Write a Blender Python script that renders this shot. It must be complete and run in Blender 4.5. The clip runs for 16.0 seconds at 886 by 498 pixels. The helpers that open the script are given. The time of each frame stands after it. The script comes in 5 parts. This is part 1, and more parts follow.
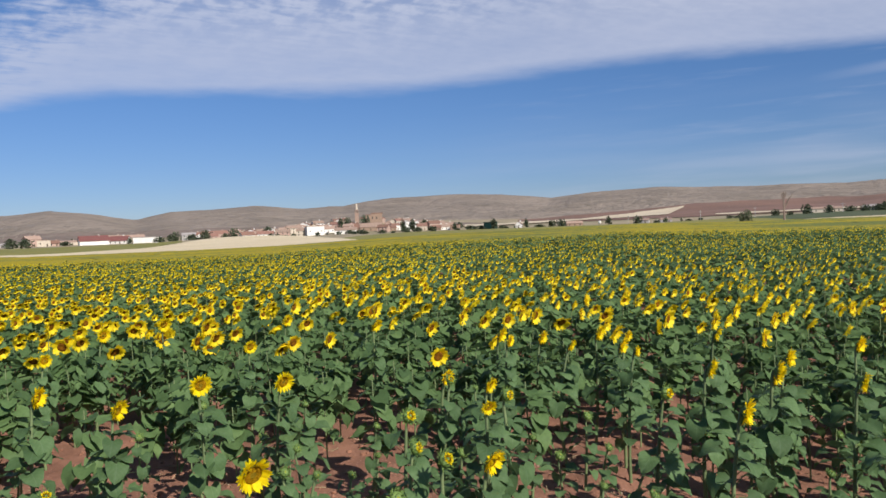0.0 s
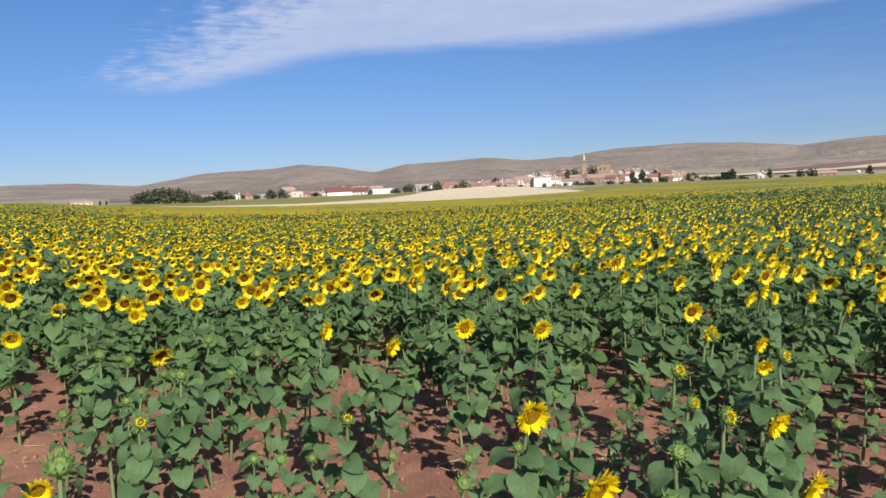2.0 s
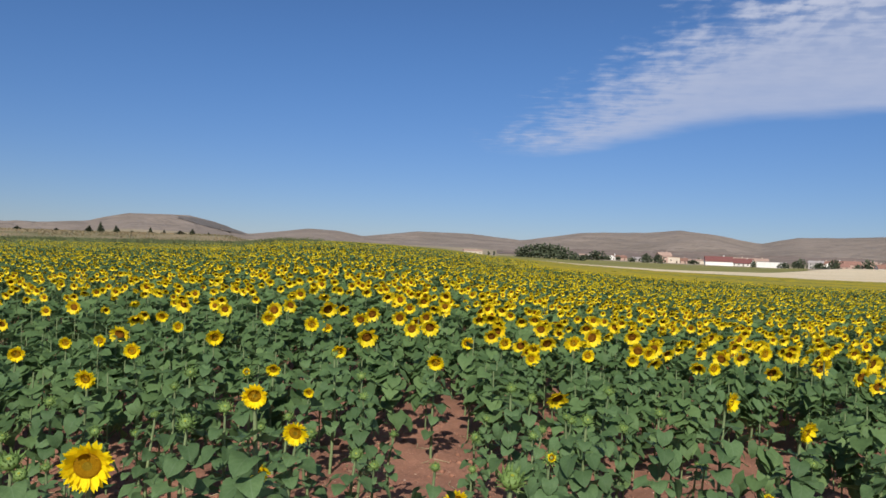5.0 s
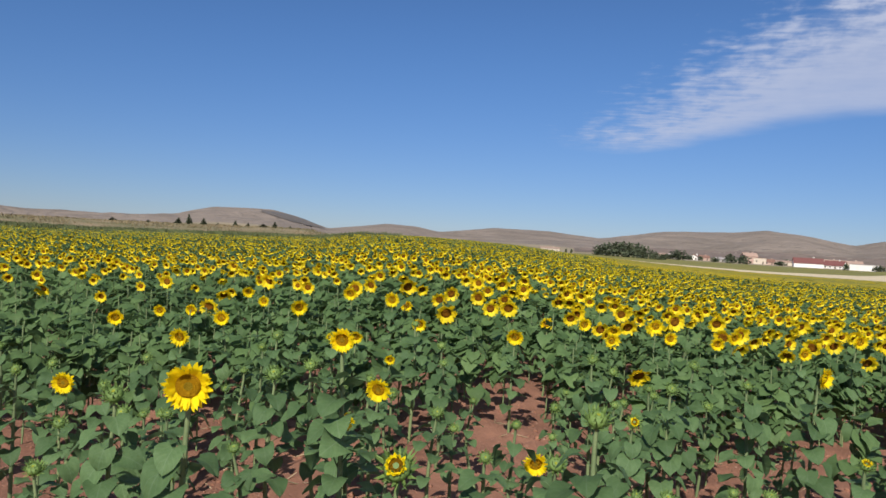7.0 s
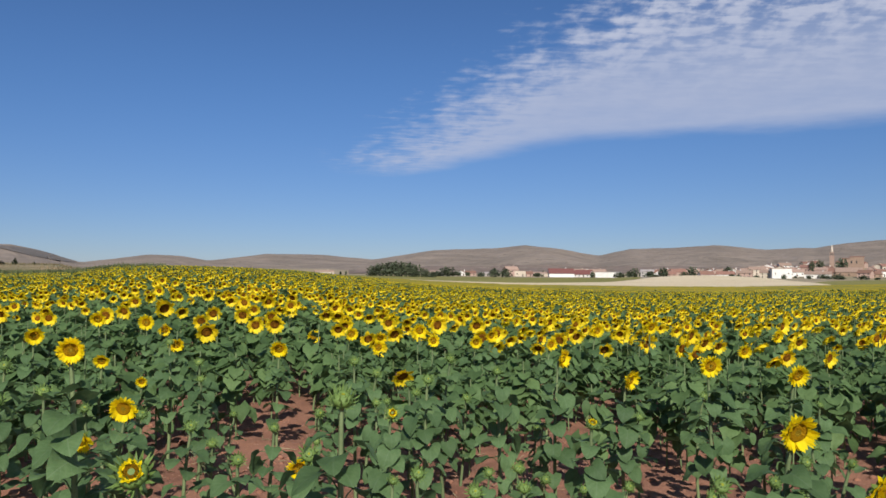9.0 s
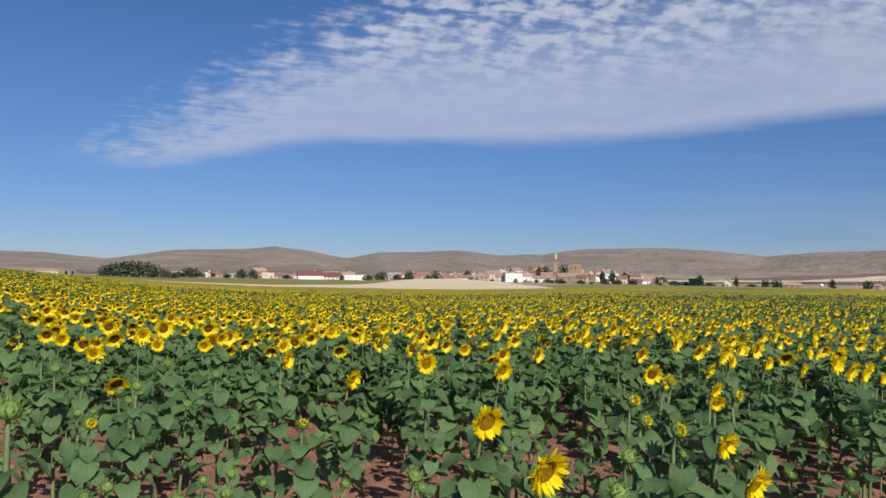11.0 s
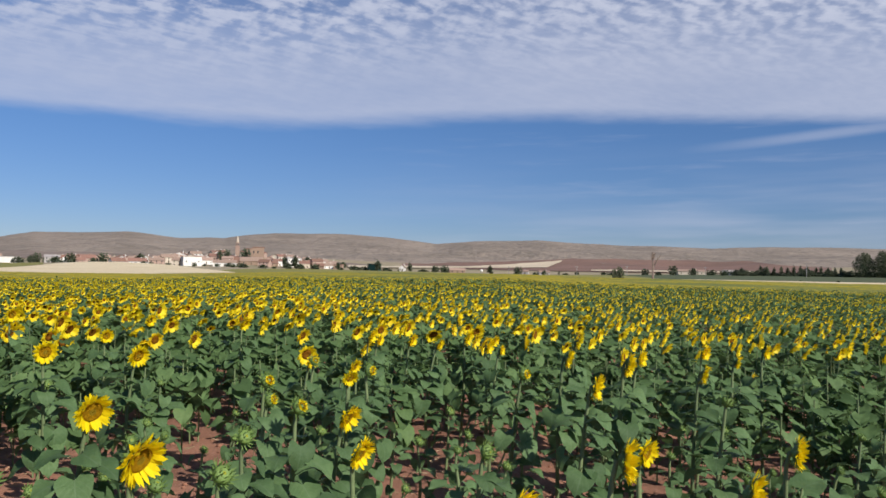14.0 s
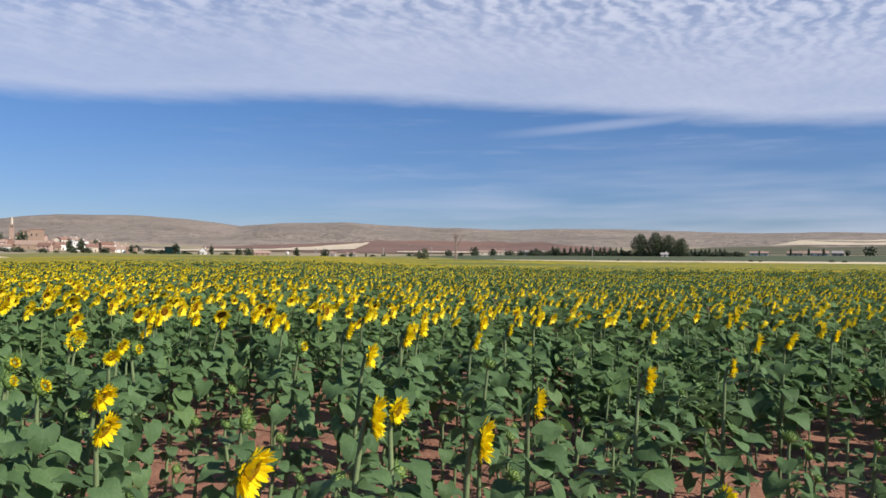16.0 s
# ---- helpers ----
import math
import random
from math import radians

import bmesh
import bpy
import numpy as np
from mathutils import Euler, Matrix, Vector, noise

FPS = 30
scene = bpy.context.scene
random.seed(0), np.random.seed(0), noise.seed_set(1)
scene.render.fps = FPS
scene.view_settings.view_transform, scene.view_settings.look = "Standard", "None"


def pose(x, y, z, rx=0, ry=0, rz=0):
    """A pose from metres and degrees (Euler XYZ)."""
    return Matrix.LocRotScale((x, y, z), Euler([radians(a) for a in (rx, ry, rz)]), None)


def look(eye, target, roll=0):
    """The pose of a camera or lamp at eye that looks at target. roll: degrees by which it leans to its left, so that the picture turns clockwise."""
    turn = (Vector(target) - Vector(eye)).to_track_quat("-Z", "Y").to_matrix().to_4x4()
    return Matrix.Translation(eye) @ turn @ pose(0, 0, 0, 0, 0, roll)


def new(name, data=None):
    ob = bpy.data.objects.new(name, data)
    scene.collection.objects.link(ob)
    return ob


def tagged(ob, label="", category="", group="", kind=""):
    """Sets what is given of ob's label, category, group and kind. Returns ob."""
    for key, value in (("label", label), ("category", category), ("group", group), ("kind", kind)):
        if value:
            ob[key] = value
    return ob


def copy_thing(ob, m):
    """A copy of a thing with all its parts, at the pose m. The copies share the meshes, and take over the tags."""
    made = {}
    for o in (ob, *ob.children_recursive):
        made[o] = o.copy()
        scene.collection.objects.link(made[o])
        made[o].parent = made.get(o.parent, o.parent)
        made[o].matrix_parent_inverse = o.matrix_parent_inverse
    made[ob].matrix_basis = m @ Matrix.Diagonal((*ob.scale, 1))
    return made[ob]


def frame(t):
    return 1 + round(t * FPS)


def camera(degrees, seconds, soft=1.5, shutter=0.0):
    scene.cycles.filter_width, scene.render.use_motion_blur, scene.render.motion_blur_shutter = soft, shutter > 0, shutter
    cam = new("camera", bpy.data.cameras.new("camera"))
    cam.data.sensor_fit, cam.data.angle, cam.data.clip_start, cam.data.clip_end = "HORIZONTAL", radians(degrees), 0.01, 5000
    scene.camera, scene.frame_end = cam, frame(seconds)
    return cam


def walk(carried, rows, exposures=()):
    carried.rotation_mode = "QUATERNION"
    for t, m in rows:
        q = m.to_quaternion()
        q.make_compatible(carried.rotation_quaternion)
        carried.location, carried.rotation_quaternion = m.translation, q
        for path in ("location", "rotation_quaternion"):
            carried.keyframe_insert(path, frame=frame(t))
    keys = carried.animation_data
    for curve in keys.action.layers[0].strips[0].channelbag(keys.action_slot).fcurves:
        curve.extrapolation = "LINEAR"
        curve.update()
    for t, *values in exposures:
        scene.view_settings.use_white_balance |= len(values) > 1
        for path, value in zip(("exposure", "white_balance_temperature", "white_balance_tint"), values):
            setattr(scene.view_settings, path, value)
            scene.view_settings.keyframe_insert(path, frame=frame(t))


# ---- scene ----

# The camera: carried by hand, first held high, then lowered, panning left and back right.
cam = camera(60.18, 16.0, soft=1.6)


def held(x, y, z, heading, tilt, lean):
    return pose(x, y, z, 90 + tilt, 0, -heading) @ pose(0, 0, 0, 0, 0, lean)


walk(cam, [
    (0.0, held(0.329, 0.150, 1.892, 6.29, -1.68, -2.49)),
    (0.5, held(0.286, 0.151, 1.909, 3.18, -2.74, -3.30)),
    (1.0, held(0.230, 0.146, 1.910, -0.75, -3.71, -3.22)),
    (1.5, held(0.174, 0.149, 1.898, -5.15, -4.20, -3.04)),
    (2.0, held(0.117, 0.134, 1.893, -10.68, -4.57, -2.60)),
    (2.5, held(0.077, 0.106, 1.898, -15.98, -4.53, -2.19)),
    (3.0, held(0.046, 0.077, 1.907, -20.94, -3.35, -1.51)),
    (3.5, held(0.010, 0.054, 1.905, -24.97, -1.82, -0.76)),
    (4.0, held(-0.021, 0.022, 1.895, -29.45, -0.64, 0.18)),
    (4.5, held(-0.054, -0.012, 1.881, -33.59, -0.10, 1.14)),
    (5.0, held(-0.091, -0.027, 1.861, -38.02, 0.18, 2.27)),
    (5.2, held(-0.100, -0.039, 1.851, -39.56, 0.16, 2.65)),
    (5.7, held(-0.115, -0.058, 1.814, -42.57, -0.02, 3.33)),
    (6.2, held(-0.117, -0.063, 1.763, -44.07, -0.28, 3.54)),
    (6.7, held(-0.110, -0.061, 1.705, -44.23, -0.41, 3.39)),
    (7.3, held(-0.096, -0.057, 1.635, -42.75, -0.06, 2.78)),
    (7.5, held(-0.092, -0.058, 1.614, -42.02, 0.21, 2.54)),
    (8.0, held(-0.065, -0.038, 1.574, -37.79, 0.75, 1.68)),
    (8.5, held(-0.031, -0.030, 1.557, -32.45, 1.29, 0.66)),
    (9.0, held(0.000, 0.000, 1.545, -26.97, 1.88, 0.20)),
    (9.5, held(0.033, 0.022, 1.542, -22.45, 2.14, -0.08)),
    (9.7, held(0.050, 0.020, 1.541, -20.66, 2.31, 0.19)),
    (10.2, held(0.091, 0.019, 1.539, -15.96, 2.50, 0.64)),
    (10.7, held(0.130, 0.026, 1.539, -11.18, 2.36, 0.76)),
    (11.2, held(0.167, 0.038, 1.541, -6.64, 2.09, 0.71)),
    (11.8, held(0.210, 0.056, 1.542, -2.03, 1.83, 0.59)),
    (12.0, held(0.224, 0.061, 1.542, -0.74, 1.82, 0.59)),
    (12.5, held(0.269, 0.068, 1.537, 2.52, 1.89, 0.42)),
    (13.0, held(0.316, 0.076, 1.527, 6.50, 1.84, 0.56)),
    (13.5, held(0.356, 0.084, 1.521, 10.59, 1.69, 0.94)),
    (14.0, held(0.384, 0.086, 1.516, 15.02, 1.43, 1.15)),
    (14.5, held(0.409, 0.077, 1.509, 18.71, 1.24, 1.27)),
    (15.0, held(0.446, 0.054, 1.503, 22.21, 1.12, 1.34)),
    (15.5, held(0.487, 0.032, 1.484, 25.43, 0.93, 1.27)),
    (16.0, held(0.536, 0.000, 1.463, 29.41, 0.31, 0.67)),
], exposures=[(0.0, 0.22), (1.5, 0.41), (3.0, 0.38), (3.5, 0.31), (5.0, 0.12), (7.5, 0.20), (9.0, 0.09), (12.0, 0.10), (13.5, 0.14), (14.5, 0.20), (15.2, 0.24), (16.0, 0.36)])

# ---- light ----
SUN_AZ, SUN_EL = 149.0, 37.0


def heading(az, r=1.0):
    """The point at distance r in the direction az (degrees, clockwise from +y)."""
    return math.sin(radians(az)) * r, math.cos(radians(az)) * r


sun = new("sun", bpy.data.lights.new("sun", "SUN"))
sun.data.energy, sun.data.angle, sun.data.color = 5.0, radians(0.53), (1.0, 0.95, 0.87)
sx, sy = heading(SUN_AZ, math.cos(radians(SUN_EL)))
sun.matrix_world = look((0, 0, 0), (-sx, -sy, -math.sin(radians(SUN_EL)))) @ Matrix.Identity(4)
sun.location = (0, 0, 60)


class Nodes:
    """Short ways to build node trees."""

    def __init__(self, tree):
        self.t = tree
        tree.nodes.clear()

    def add(self, kind, **values):
        n = self.t.nodes.new(kind)
        for k, v in values.items():
            n.inputs[k].default_value = v
        return n

    def link(self, a, b):
        self.t.links.new(a, b)

    def math(self, op, a, b=0.0, c=0.0, clamp=False):
        n = self.t.nodes.new("ShaderNodeMath")
        n.operation, n.use_clamp = op, clamp
        for k, v in enumerate((a, b, c)):
            if isinstance(v, (int, float)):
                n.inputs[k].default_value = v
            else:
                self.link(v, n.inputs[k])
        return n.outputs[0]

    def step(self, v, lo, hi, to_lo=0.0, to_hi=1.0):
        n = self.t.nodes.new("ShaderNodeMapRange")
        n.interpolation_type = "SMOOTHSTEP"
        for k, x in enumerate((v, lo, hi, to_lo, to_hi)):
            if isinstance(x, (int, float)):
                n.inputs[k].default_value = x
            else:
                self.link(x, n.inputs[k])
        return n.outputs[0]

    def mix(self, fac, a, b, blend="MIX"):
        n = self.t.nodes.new("ShaderNodeMix")
        n.data_type, n.blend_type = "RGBA", blend
        for s, v in ((n.inputs[0], fac), (n.inputs[6], a), (n.inputs[7], b)):
            if isinstance(v, (int, float)):
                s.default_value = v
            elif isinstance(v, (tuple, list)):
                s.default_value = (*v[:3], 1)
            else:
                self.link(v, s)
        return n.outputs[2]

    def noise(self, vec, scale, detail=3.0, rough=0.55, distort=0.0):
        n = self.add("ShaderNodeTexNoise")
        n.inputs["Scale"].default_value, n.inputs["Detail"].default_value = scale, detail
        n.inputs["Roughness"].default_value, n.inputs["Distortion"].default_value = rough, distort
        if vec is not None:
            self.link(vec, n.inputs["Vector"])
        return n.outputs["Fac"]


# Sky with a sheet of rippled high cloud.
world = bpy.data.worlds.new("sky")
scene.world = world
world.use_nodes = True
w = Nodes(world.node_tree)
sky = w.add("ShaderNodeTexSky")
sky.sky_type = "NISHITA"
sky.sun_disc = False
sky.sun_elevation, sky.sun_rotation = radians(SUN_EL), radians(SUN_AZ)
sky.altitude, sky.air_density, sky.dust_density, sky.ozone_density = 950, 1.0, 0.15, 3.0
co = w.add("ShaderNodeTexCoord")
sp = w.add("ShaderNodeSeparateXYZ")
w.link(co.outputs["Generated"], sp.inputs[0])
az = w.math("DEGREES", w.math("ARCTAN2", sp.outputs[0], sp.outputs[1]))
el = w.math("DEGREES", w.math("ARCSINE", sp.outputs[2]))
up = w.math("MAXIMUM", sp.outputs[2], 0.04)
cx, cy = w.math("DIVIDE", sp.outputs[0], up), w.math("DIVIDE", sp.outputs[1], up)
flat = w.add("ShaderNodeCombineXYZ")
w.link(cx, flat.inputs[0]), w.link(cy, flat.inputs[1])
# the ripples of the cloud run towards the north-east
RUN = radians(56)
across = w.math("SUBTRACT", w.math("MULTIPLY", cx, math.cos(RUN)), w.math("MULTIPLY", cy, math.sin(RUN)))
onward = w.math("ADD", w.math("MULTIPLY", cx, math.sin(RUN)), w.math("MULTIPLY", cy, math.cos(RUN)))
combed = w.add("ShaderNodeCombineXYZ")
w.link(across, combed.inputs[0]), w.link(w.math("MULTIPLY", onward, 0.5), combed.inputs[1])
big = w.noise(flat.outputs[0], 0.9, 4, 0.6)
ripple = w.noise(combed.outputs[0], 11.0, 3, 0.5, 0.3)
dome = w.add("ShaderNodeCombineXYZ")
w.link(az, dome.inputs[0]), w.link(w.math("MULTIPLY_ADD", el, 1.7, w.math("MULTIPLY", az, -0.25)), dome.inputs[1])
puffs = w.noise(dome.outputs[0], 0.62, 4, 0.55, 0.2)
fine = w.noise(combed.outputs[0], 24.0, 3, 0.5, 0.1)
billow = w.math("SINE", w.math("MULTIPLY_ADD", across, 66.0, w.math("MULTIPLY", w.noise(flat.outputs[0], 2.6, 5, 0.6), 30.0)))
billow = w.math("MULTIPLY_ADD", billow, 0.10, 0.5)
comb = w.step(az, 2, 34, 0.0, 0.45)
lumps = w.math("ADD", w.math("MULTIPLY", ripple, 0.5), w.math("MULTIPLY", puffs, 0.5))
ripple = w.math("ADD", w.math("MULTIPLY", lumps, w.math("SUBTRACT", 1.0, comb)), w.math("MULTIPLY", billow, comb))
ragged = w.math("MULTIPLY", w.math("SUBTRACT", big, 0.5), 5.0)
lo = w.math("ADD", w.step(az, -39, -31, 8.1, 7.3), w.step(az, -31, -16, 0.0, 2.5))
lo = w.math("ADD", lo, w.step(az, 0, 20, 0.0, 1.0))
lo = w.math("ADD", lo, w.step(az, 28, 62, 0.0, -2.4))
hi = w.math("MULTIPLY_ADD", w.math("ADD", az, 37.5), 0.60, 7.3)
lo_r = w.math("MULTIPLY_ADD", ragged, 0.35, lo)
hi_r = w.math("ADD", w.math("MULTIPLY_ADD", ragged, 0.7, hi), w.math("MULTIPLY", w.math("SUBTRACT", ripple, 0.5), 14.0))
mask = w.math("MULTIPLY", w.step(w.math("SUBTRACT", el, lo_r), -0.2, 1.2), w.step(w.math("SUBTRACT", hi_r, el), -0.6, 6.0))
mask = w.math("MULTIPLY", mask, w.step(az, 110, 150, 1.0, 0.0))
above = w.math("SUBTRACT", el, lo)
body = w.math("ADD", w.step(ripple, 0.36, 0.64, 0.40, 1.05), w.math("MULTIPLY", w.math("SUBTRACT", fine, 0.5), 0.45))
veil = w.math("MULTIPLY_ADD", big, 0.5, 0.52)
cells = w.step(above, 2.0, 9.0, 0.05, 0.50)
thick = w.math("ADD", w.math("MULTIPLY", body, cells), w.math("MULTIPLY", veil, w.math("SUBTRACT", 1.0, cells)))
holes = w.step(above, 4.0, 12.0, 0.0, w.step(az, -5, 25, 0.60, 0.38))
thick = w.math("SUBTRACT", thick, w.math("MULTIPLY", holes, w.step(ripple, 0.56, 0.42)))
streak = w.add("ShaderNodeCombineXYZ")
w.link(w.math("MULTIPLY_ADD", az, 0.05, w.math("MULTIPLY", el, 0.12)), streak.inputs[0])
w.link(w.math("MULTIPLY_ADD", el, 0.55, w.math("MULTIPLY", az, -0.022)), streak.inputs[1])
wisp = w.math("MULTIPLY", w.step(w.noise(streak.outputs[0], 1.6, 4, 0.6), 0.52, 0.80), 0.20)
wisp = w.math("MULTIPLY", wisp, w.step(az, -5, 35))
low = w.math("MULTIPLY", w.step(el, 1.0, 10.0, 0.55, 0.0), w.step(w.noise(streak.outputs[0], 1.1, 3, 0.5), 0.30, 0.75))
wisp = w.math("ADD", wisp, w.math("MULTIPLY", low, w.step(az, -5, 45)))
off = w.math("ABSOLUTE", w.math("SUBTRACT", el, w.math("MULTIPLY_ADD", w.math("SUBTRACT", az, 31.4), 0.083, 8.6)))
trail = w.math("MULTIPLY", w.step(off, 0.05, 0.55, 0.38, 0.0), w.step(az, 30, 42))
wisp = w.math("MAXIMUM", wisp, w.math("MULTIPLY", trail, w.step(big, 0.30, 0.60, 0.3, 1.0)))
cover = w.math("MAXIMUM", w.math("MULTIPLY", mask, thick, clamp=True), wisp)
cover = w.math("MULTIPLY", cover, w.step(az, 5, 45, 0.86, 0.95), clamp=True)
white = w.mix(w.math("MULTIPLY", w.step(ripple, 0.38, 0.62), cells), (6.5, 7.0, 8.8), (9.2, 9.5, 10.8))
clear = w.mix(w.step(el, -1.0, 17.0), (0.54, 0.635, 0.91), (0.58, 0.81, 1.11))
tint = w.mix(1.0, sky.outputs[0], clear, "MULTIPLY")
bg = w.add("ShaderNodeBackground", Strength=0.0715)
w.link(w.mix(cover, tint, white), bg.inputs[0])
out = w.add("ShaderNodeOutputWorld")
w.link(bg.outputs[0], out.inputs[0])


# ---- materials ----
def surface(name, a, b, scale=4.0, rough=0.8, fine=60.0, bump=0.3, depth=0.01, vary=0.0, island=False, sheen=0.0, through_light=0.0, speck=None, space="Object", veins=None, grain=0.35):
    """A plain procedural surface: colours a and b mixed at two scales, with fine relief."""
    m = bpy.data.materials.new(name)
    m.use_nodes = True
    n = Nodes(m.node_tree)
    tc = n.add("ShaderNodeTexCoord")
    if space == "World":
        pos = n.add("ShaderNodeNewGeometry").outputs["Position"]
    else:
        pos = tc.outputs[space]
    large, small = n.noise(pos, scale, 4, 0.6), n.noise(pos, fine, 3, 0.6)
    col = n.mix(n.step(large, 0.32, 0.68), a, b)
    col = n.mix(n.math("MULTIPLY", n.step(small, 0.35, 0.7), grain), col, tuple(0.55 * (p + q) * 0.5 for p, q in zip(a, b)))
    if speck:
        v = n.noise(pos, speck[1], 2, 0.5)
        col = n.mix(n.step(v, speck[2], speck[2] + 0.06), col, speck[0])
    if veins:
        xyz = n.add("ShaderNodeSeparateXYZ")
        n.link(tc.outputs["Object"], xyz.inputs[0])
        side = n.math("ABSOLUTE", xyz.outputs[0])
        ribs = n.math("FRACT", n.math("MULTIPLY", n.math("SUBTRACT", xyz.outputs[1], n.math("MULTIPLY", side, 0.9)), 6.0))
        rib = n.math("MULTIPLY", n.step(n.math("ABSOLUTE", n.math("SUBTRACT", ribs, 0.5)), 0.03, 0.10, 1.0, 0.0), 0.45)
        rib = n.math("MAXIMUM", rib, n.step(side, 0.010, 0.028, 0.75, 0.0))
        col = n.mix(rib, col, veins)
    if vary:
        if island:
            rnd = n.add("ShaderNodeNewGeometry").outputs["Random Per Island"]
        else:
            rnd = n.add("ShaderNodeObjectInfo").outputs["Random"]
        hsv = n.add("ShaderNodeHueSaturation")
        n.link(col, hsv.inputs["Color"])
        n.link(n.math("MULTIPLY_ADD", rnd, 2 * vary, 1 - vary), hsv.inputs["Value"])
        n.link(n.math("MULTIPLY_ADD", rnd, -0.05 * vary, 0.5 + 0.025 * vary), hsv.inputs["Hue"])
        col = hsv.outputs[0]
    p = n.add("ShaderNodeBsdfPrincipled", Roughness=rough)
    n.link(col, p.inputs["Base Color"])
    p.inputs["Specular IOR Level"].default_value = 0.35
    if sheen:
        p.inputs["Specular IOR Level"].default_value = sheen
    if bump:
        bp = n.add("ShaderNodeBump", Strength=bump, Distance=depth)
        n.link(small, bp.inputs["Height"])
        n.link(bp.outputs[0], p.inputs["Normal"])
    shader = p.outputs[0]
    if through_light:
        tr = n.add("ShaderNodeBsdfTranslucent")
        n.link(n.mix(0.5, col, tuple(1.3 * q for q in b)), tr.inputs[0])
        ms = n.add("ShaderNodeMixShader", Fac=through_light)
        n.link(shader, ms.inputs[1]), n.link(tr.outputs[0], ms.inputs[2])
        shader = ms.outputs[0]
    o = n.add("ShaderNodeOutputMaterial")
    n.link(shader, o.inputs[0])
    return m


SOIL = surface("red_clay", (0.20, 0.092, 0.058), (0.33, 0.158, 0.10), 1.3, 0.95, 45, 0.7, 0.02, space="World", speck=((0.45, 0.28, 0.2), 70, 0.66))
PLAIN = surface("dry_grassland", (0.35, 0.28, 0.185), (0.25, 0.215, 0.13), 0.012, 0.95, 0.12, 0.2, 0.5, space="World")
SCRUB = surface("scrub_hill", (0.285, 0.230, 0.184), (0.200, 0.163, 0.130), 0.008, 0.95, 0.035, 0.9, 13.0, grain=0.38, space="World", speck=((0.145, 0.122, 0.092), 0.045, 0.63))
HEATH = surface("dark_heath", (0.175, 0.130, 0.106), (0.225, 0.172, 0.138), 0.008, 0.95, 0.05, 0.8, 6.0, space="World", speck=((0.12, 0.11, 0.075), 0.05, 0.60))
STUBBLE = surface("wheat_stubble", (0.66, 0.55, 0.37), (0.59, 0.48, 0.31), 0.03, 0.95, 0.6, 0.2, 0.1, space="World")
PALE_FIELD = surface("bleached_field", (0.60, 0.50, 0.36), (0.51, 0.42, 0.30), 0.02, 0.95, 0.4, 0.2, 0.1, space="World")
PLOUGHED = surface("ploughed_red_earth", (0.215, 0.122, 0.090), (0.165, 0.098, 0.074), 0.01, 0.95, 0.2, 0.3, 0.3, space="World")
GREEN_FIELD = surface("green_crop", (0.078, 0.092, 0.036), (0.060, 0.078, 0.030), 0.03, 0.9, 0.5, 0.2, 0.2, space="World")
OLIVE = surface("olive_meadow", (0.105, 0.100, 0.052), (0.078, 0.078, 0.040), 0.02, 0.95, 0.3, 0.3, 0.3, space="World")
STALK = surface("dry_stalk", (0.42, 0.33, 0.20), (0.30, 0.22, 0.13), 30, 0.9, 90, 0.2, vary=0.25, island=True)
YELLOW_FIELD = surface("flowering_crop", (0.232, 0.208, 0.046), (0.18, 0.174, 0.043), 0.03, 0.9, 0.5, 0.2, 0.2, space="World")
TUFT_GREEN = surface("tall_weed_green", (0.070, 0.088, 0.036), (0.095, 0.108, 0.045), 0.3, 0.9, 3, 0.0, vary=0.35, island=True, space="World")
TUFT_DRY = surface("dry_tuft", (0.235, 0.180, 0.105), (0.15, 0.125, 0.065), 0.05, 0.95, 3, 0.0, vary=0.35, island=True, space="World")
DRY_BANK = surface("dry_bank_grass", (0.29, 0.22, 0.125), (0.15, 0.145, 0.065), 0.05, 0.95, 2.5, 0.5, 0.1, space="World")
LEAF = surface("sunflower_leaf", (0.084, 0.150, 0.058), (0.108, 0.180, 0.072), 3, 0.62, 9, 0.15, 0.05, 0.25, sheen=0.18, through_light=0.30, veins=(0.125, 0.190, 0.095), grain=0.16)
LEAF_FAR = surface("sunflower_leaf_field", (0.088, 0.153, 0.056), (0.113, 0.184, 0.067), 3, 0.62, 40, 0.0, 0.004, 0.30, True, sheen=0.18, through_light=0.30, space="World")
STEM = surface("sunflower_stem", (0.175, 0.225, 0.10), (0.135, 0.18, 0.078), 12, 0.6, 120, 0.3, 0.002, 0.2)
PETAL = surface("sunflower_petal", (0.92, 0.69, 0.006), (0.95, 0.77, 0.012), 25, 0.6, 160, 0.25, 0.002, 0.07, sheen=0.12, through_light=0.32)
PETAL_FAR = surface("sunflower_petal_field", (0.91, 0.68, 0.010), (0.94, 0.76, 0.020), 5, 0.6, 40, 0.0, 0.002, 0.14, True, through_light=0.32, space="World")
# discs of the field heads: the petals' shade is painted in as darker brown
DISC_RIM = surface("disc_florets_shaded_rim", (0.13, 0.050, 0.006), (0.21, 0.088, 0.009), 80, 0.9, 420, 0.9, 0.004, sheen=0.05)
DISC_MID = surface("disc_florets_shaded_mid", (0.27, 0.115, 0.010), (0.19, 0.075, 0.008), 90, 0.9, 420, 0.9, 0.004, sheen=0.05)
NEAR_RIM = surface("disc_florets_amber", (0.58, 0.28, 0.010), (0.72, 0.40, 0.015), 10, 0.9, 60, 1.0, 0.04, sheen=0.05)
NEAR_MID = surface("disc_florets_orange", (0.66, 0.33, 0.010), (0.78, 0.44, 0.015), 12, 0.9, 60, 1.0, 0.04, sheen=0.05)
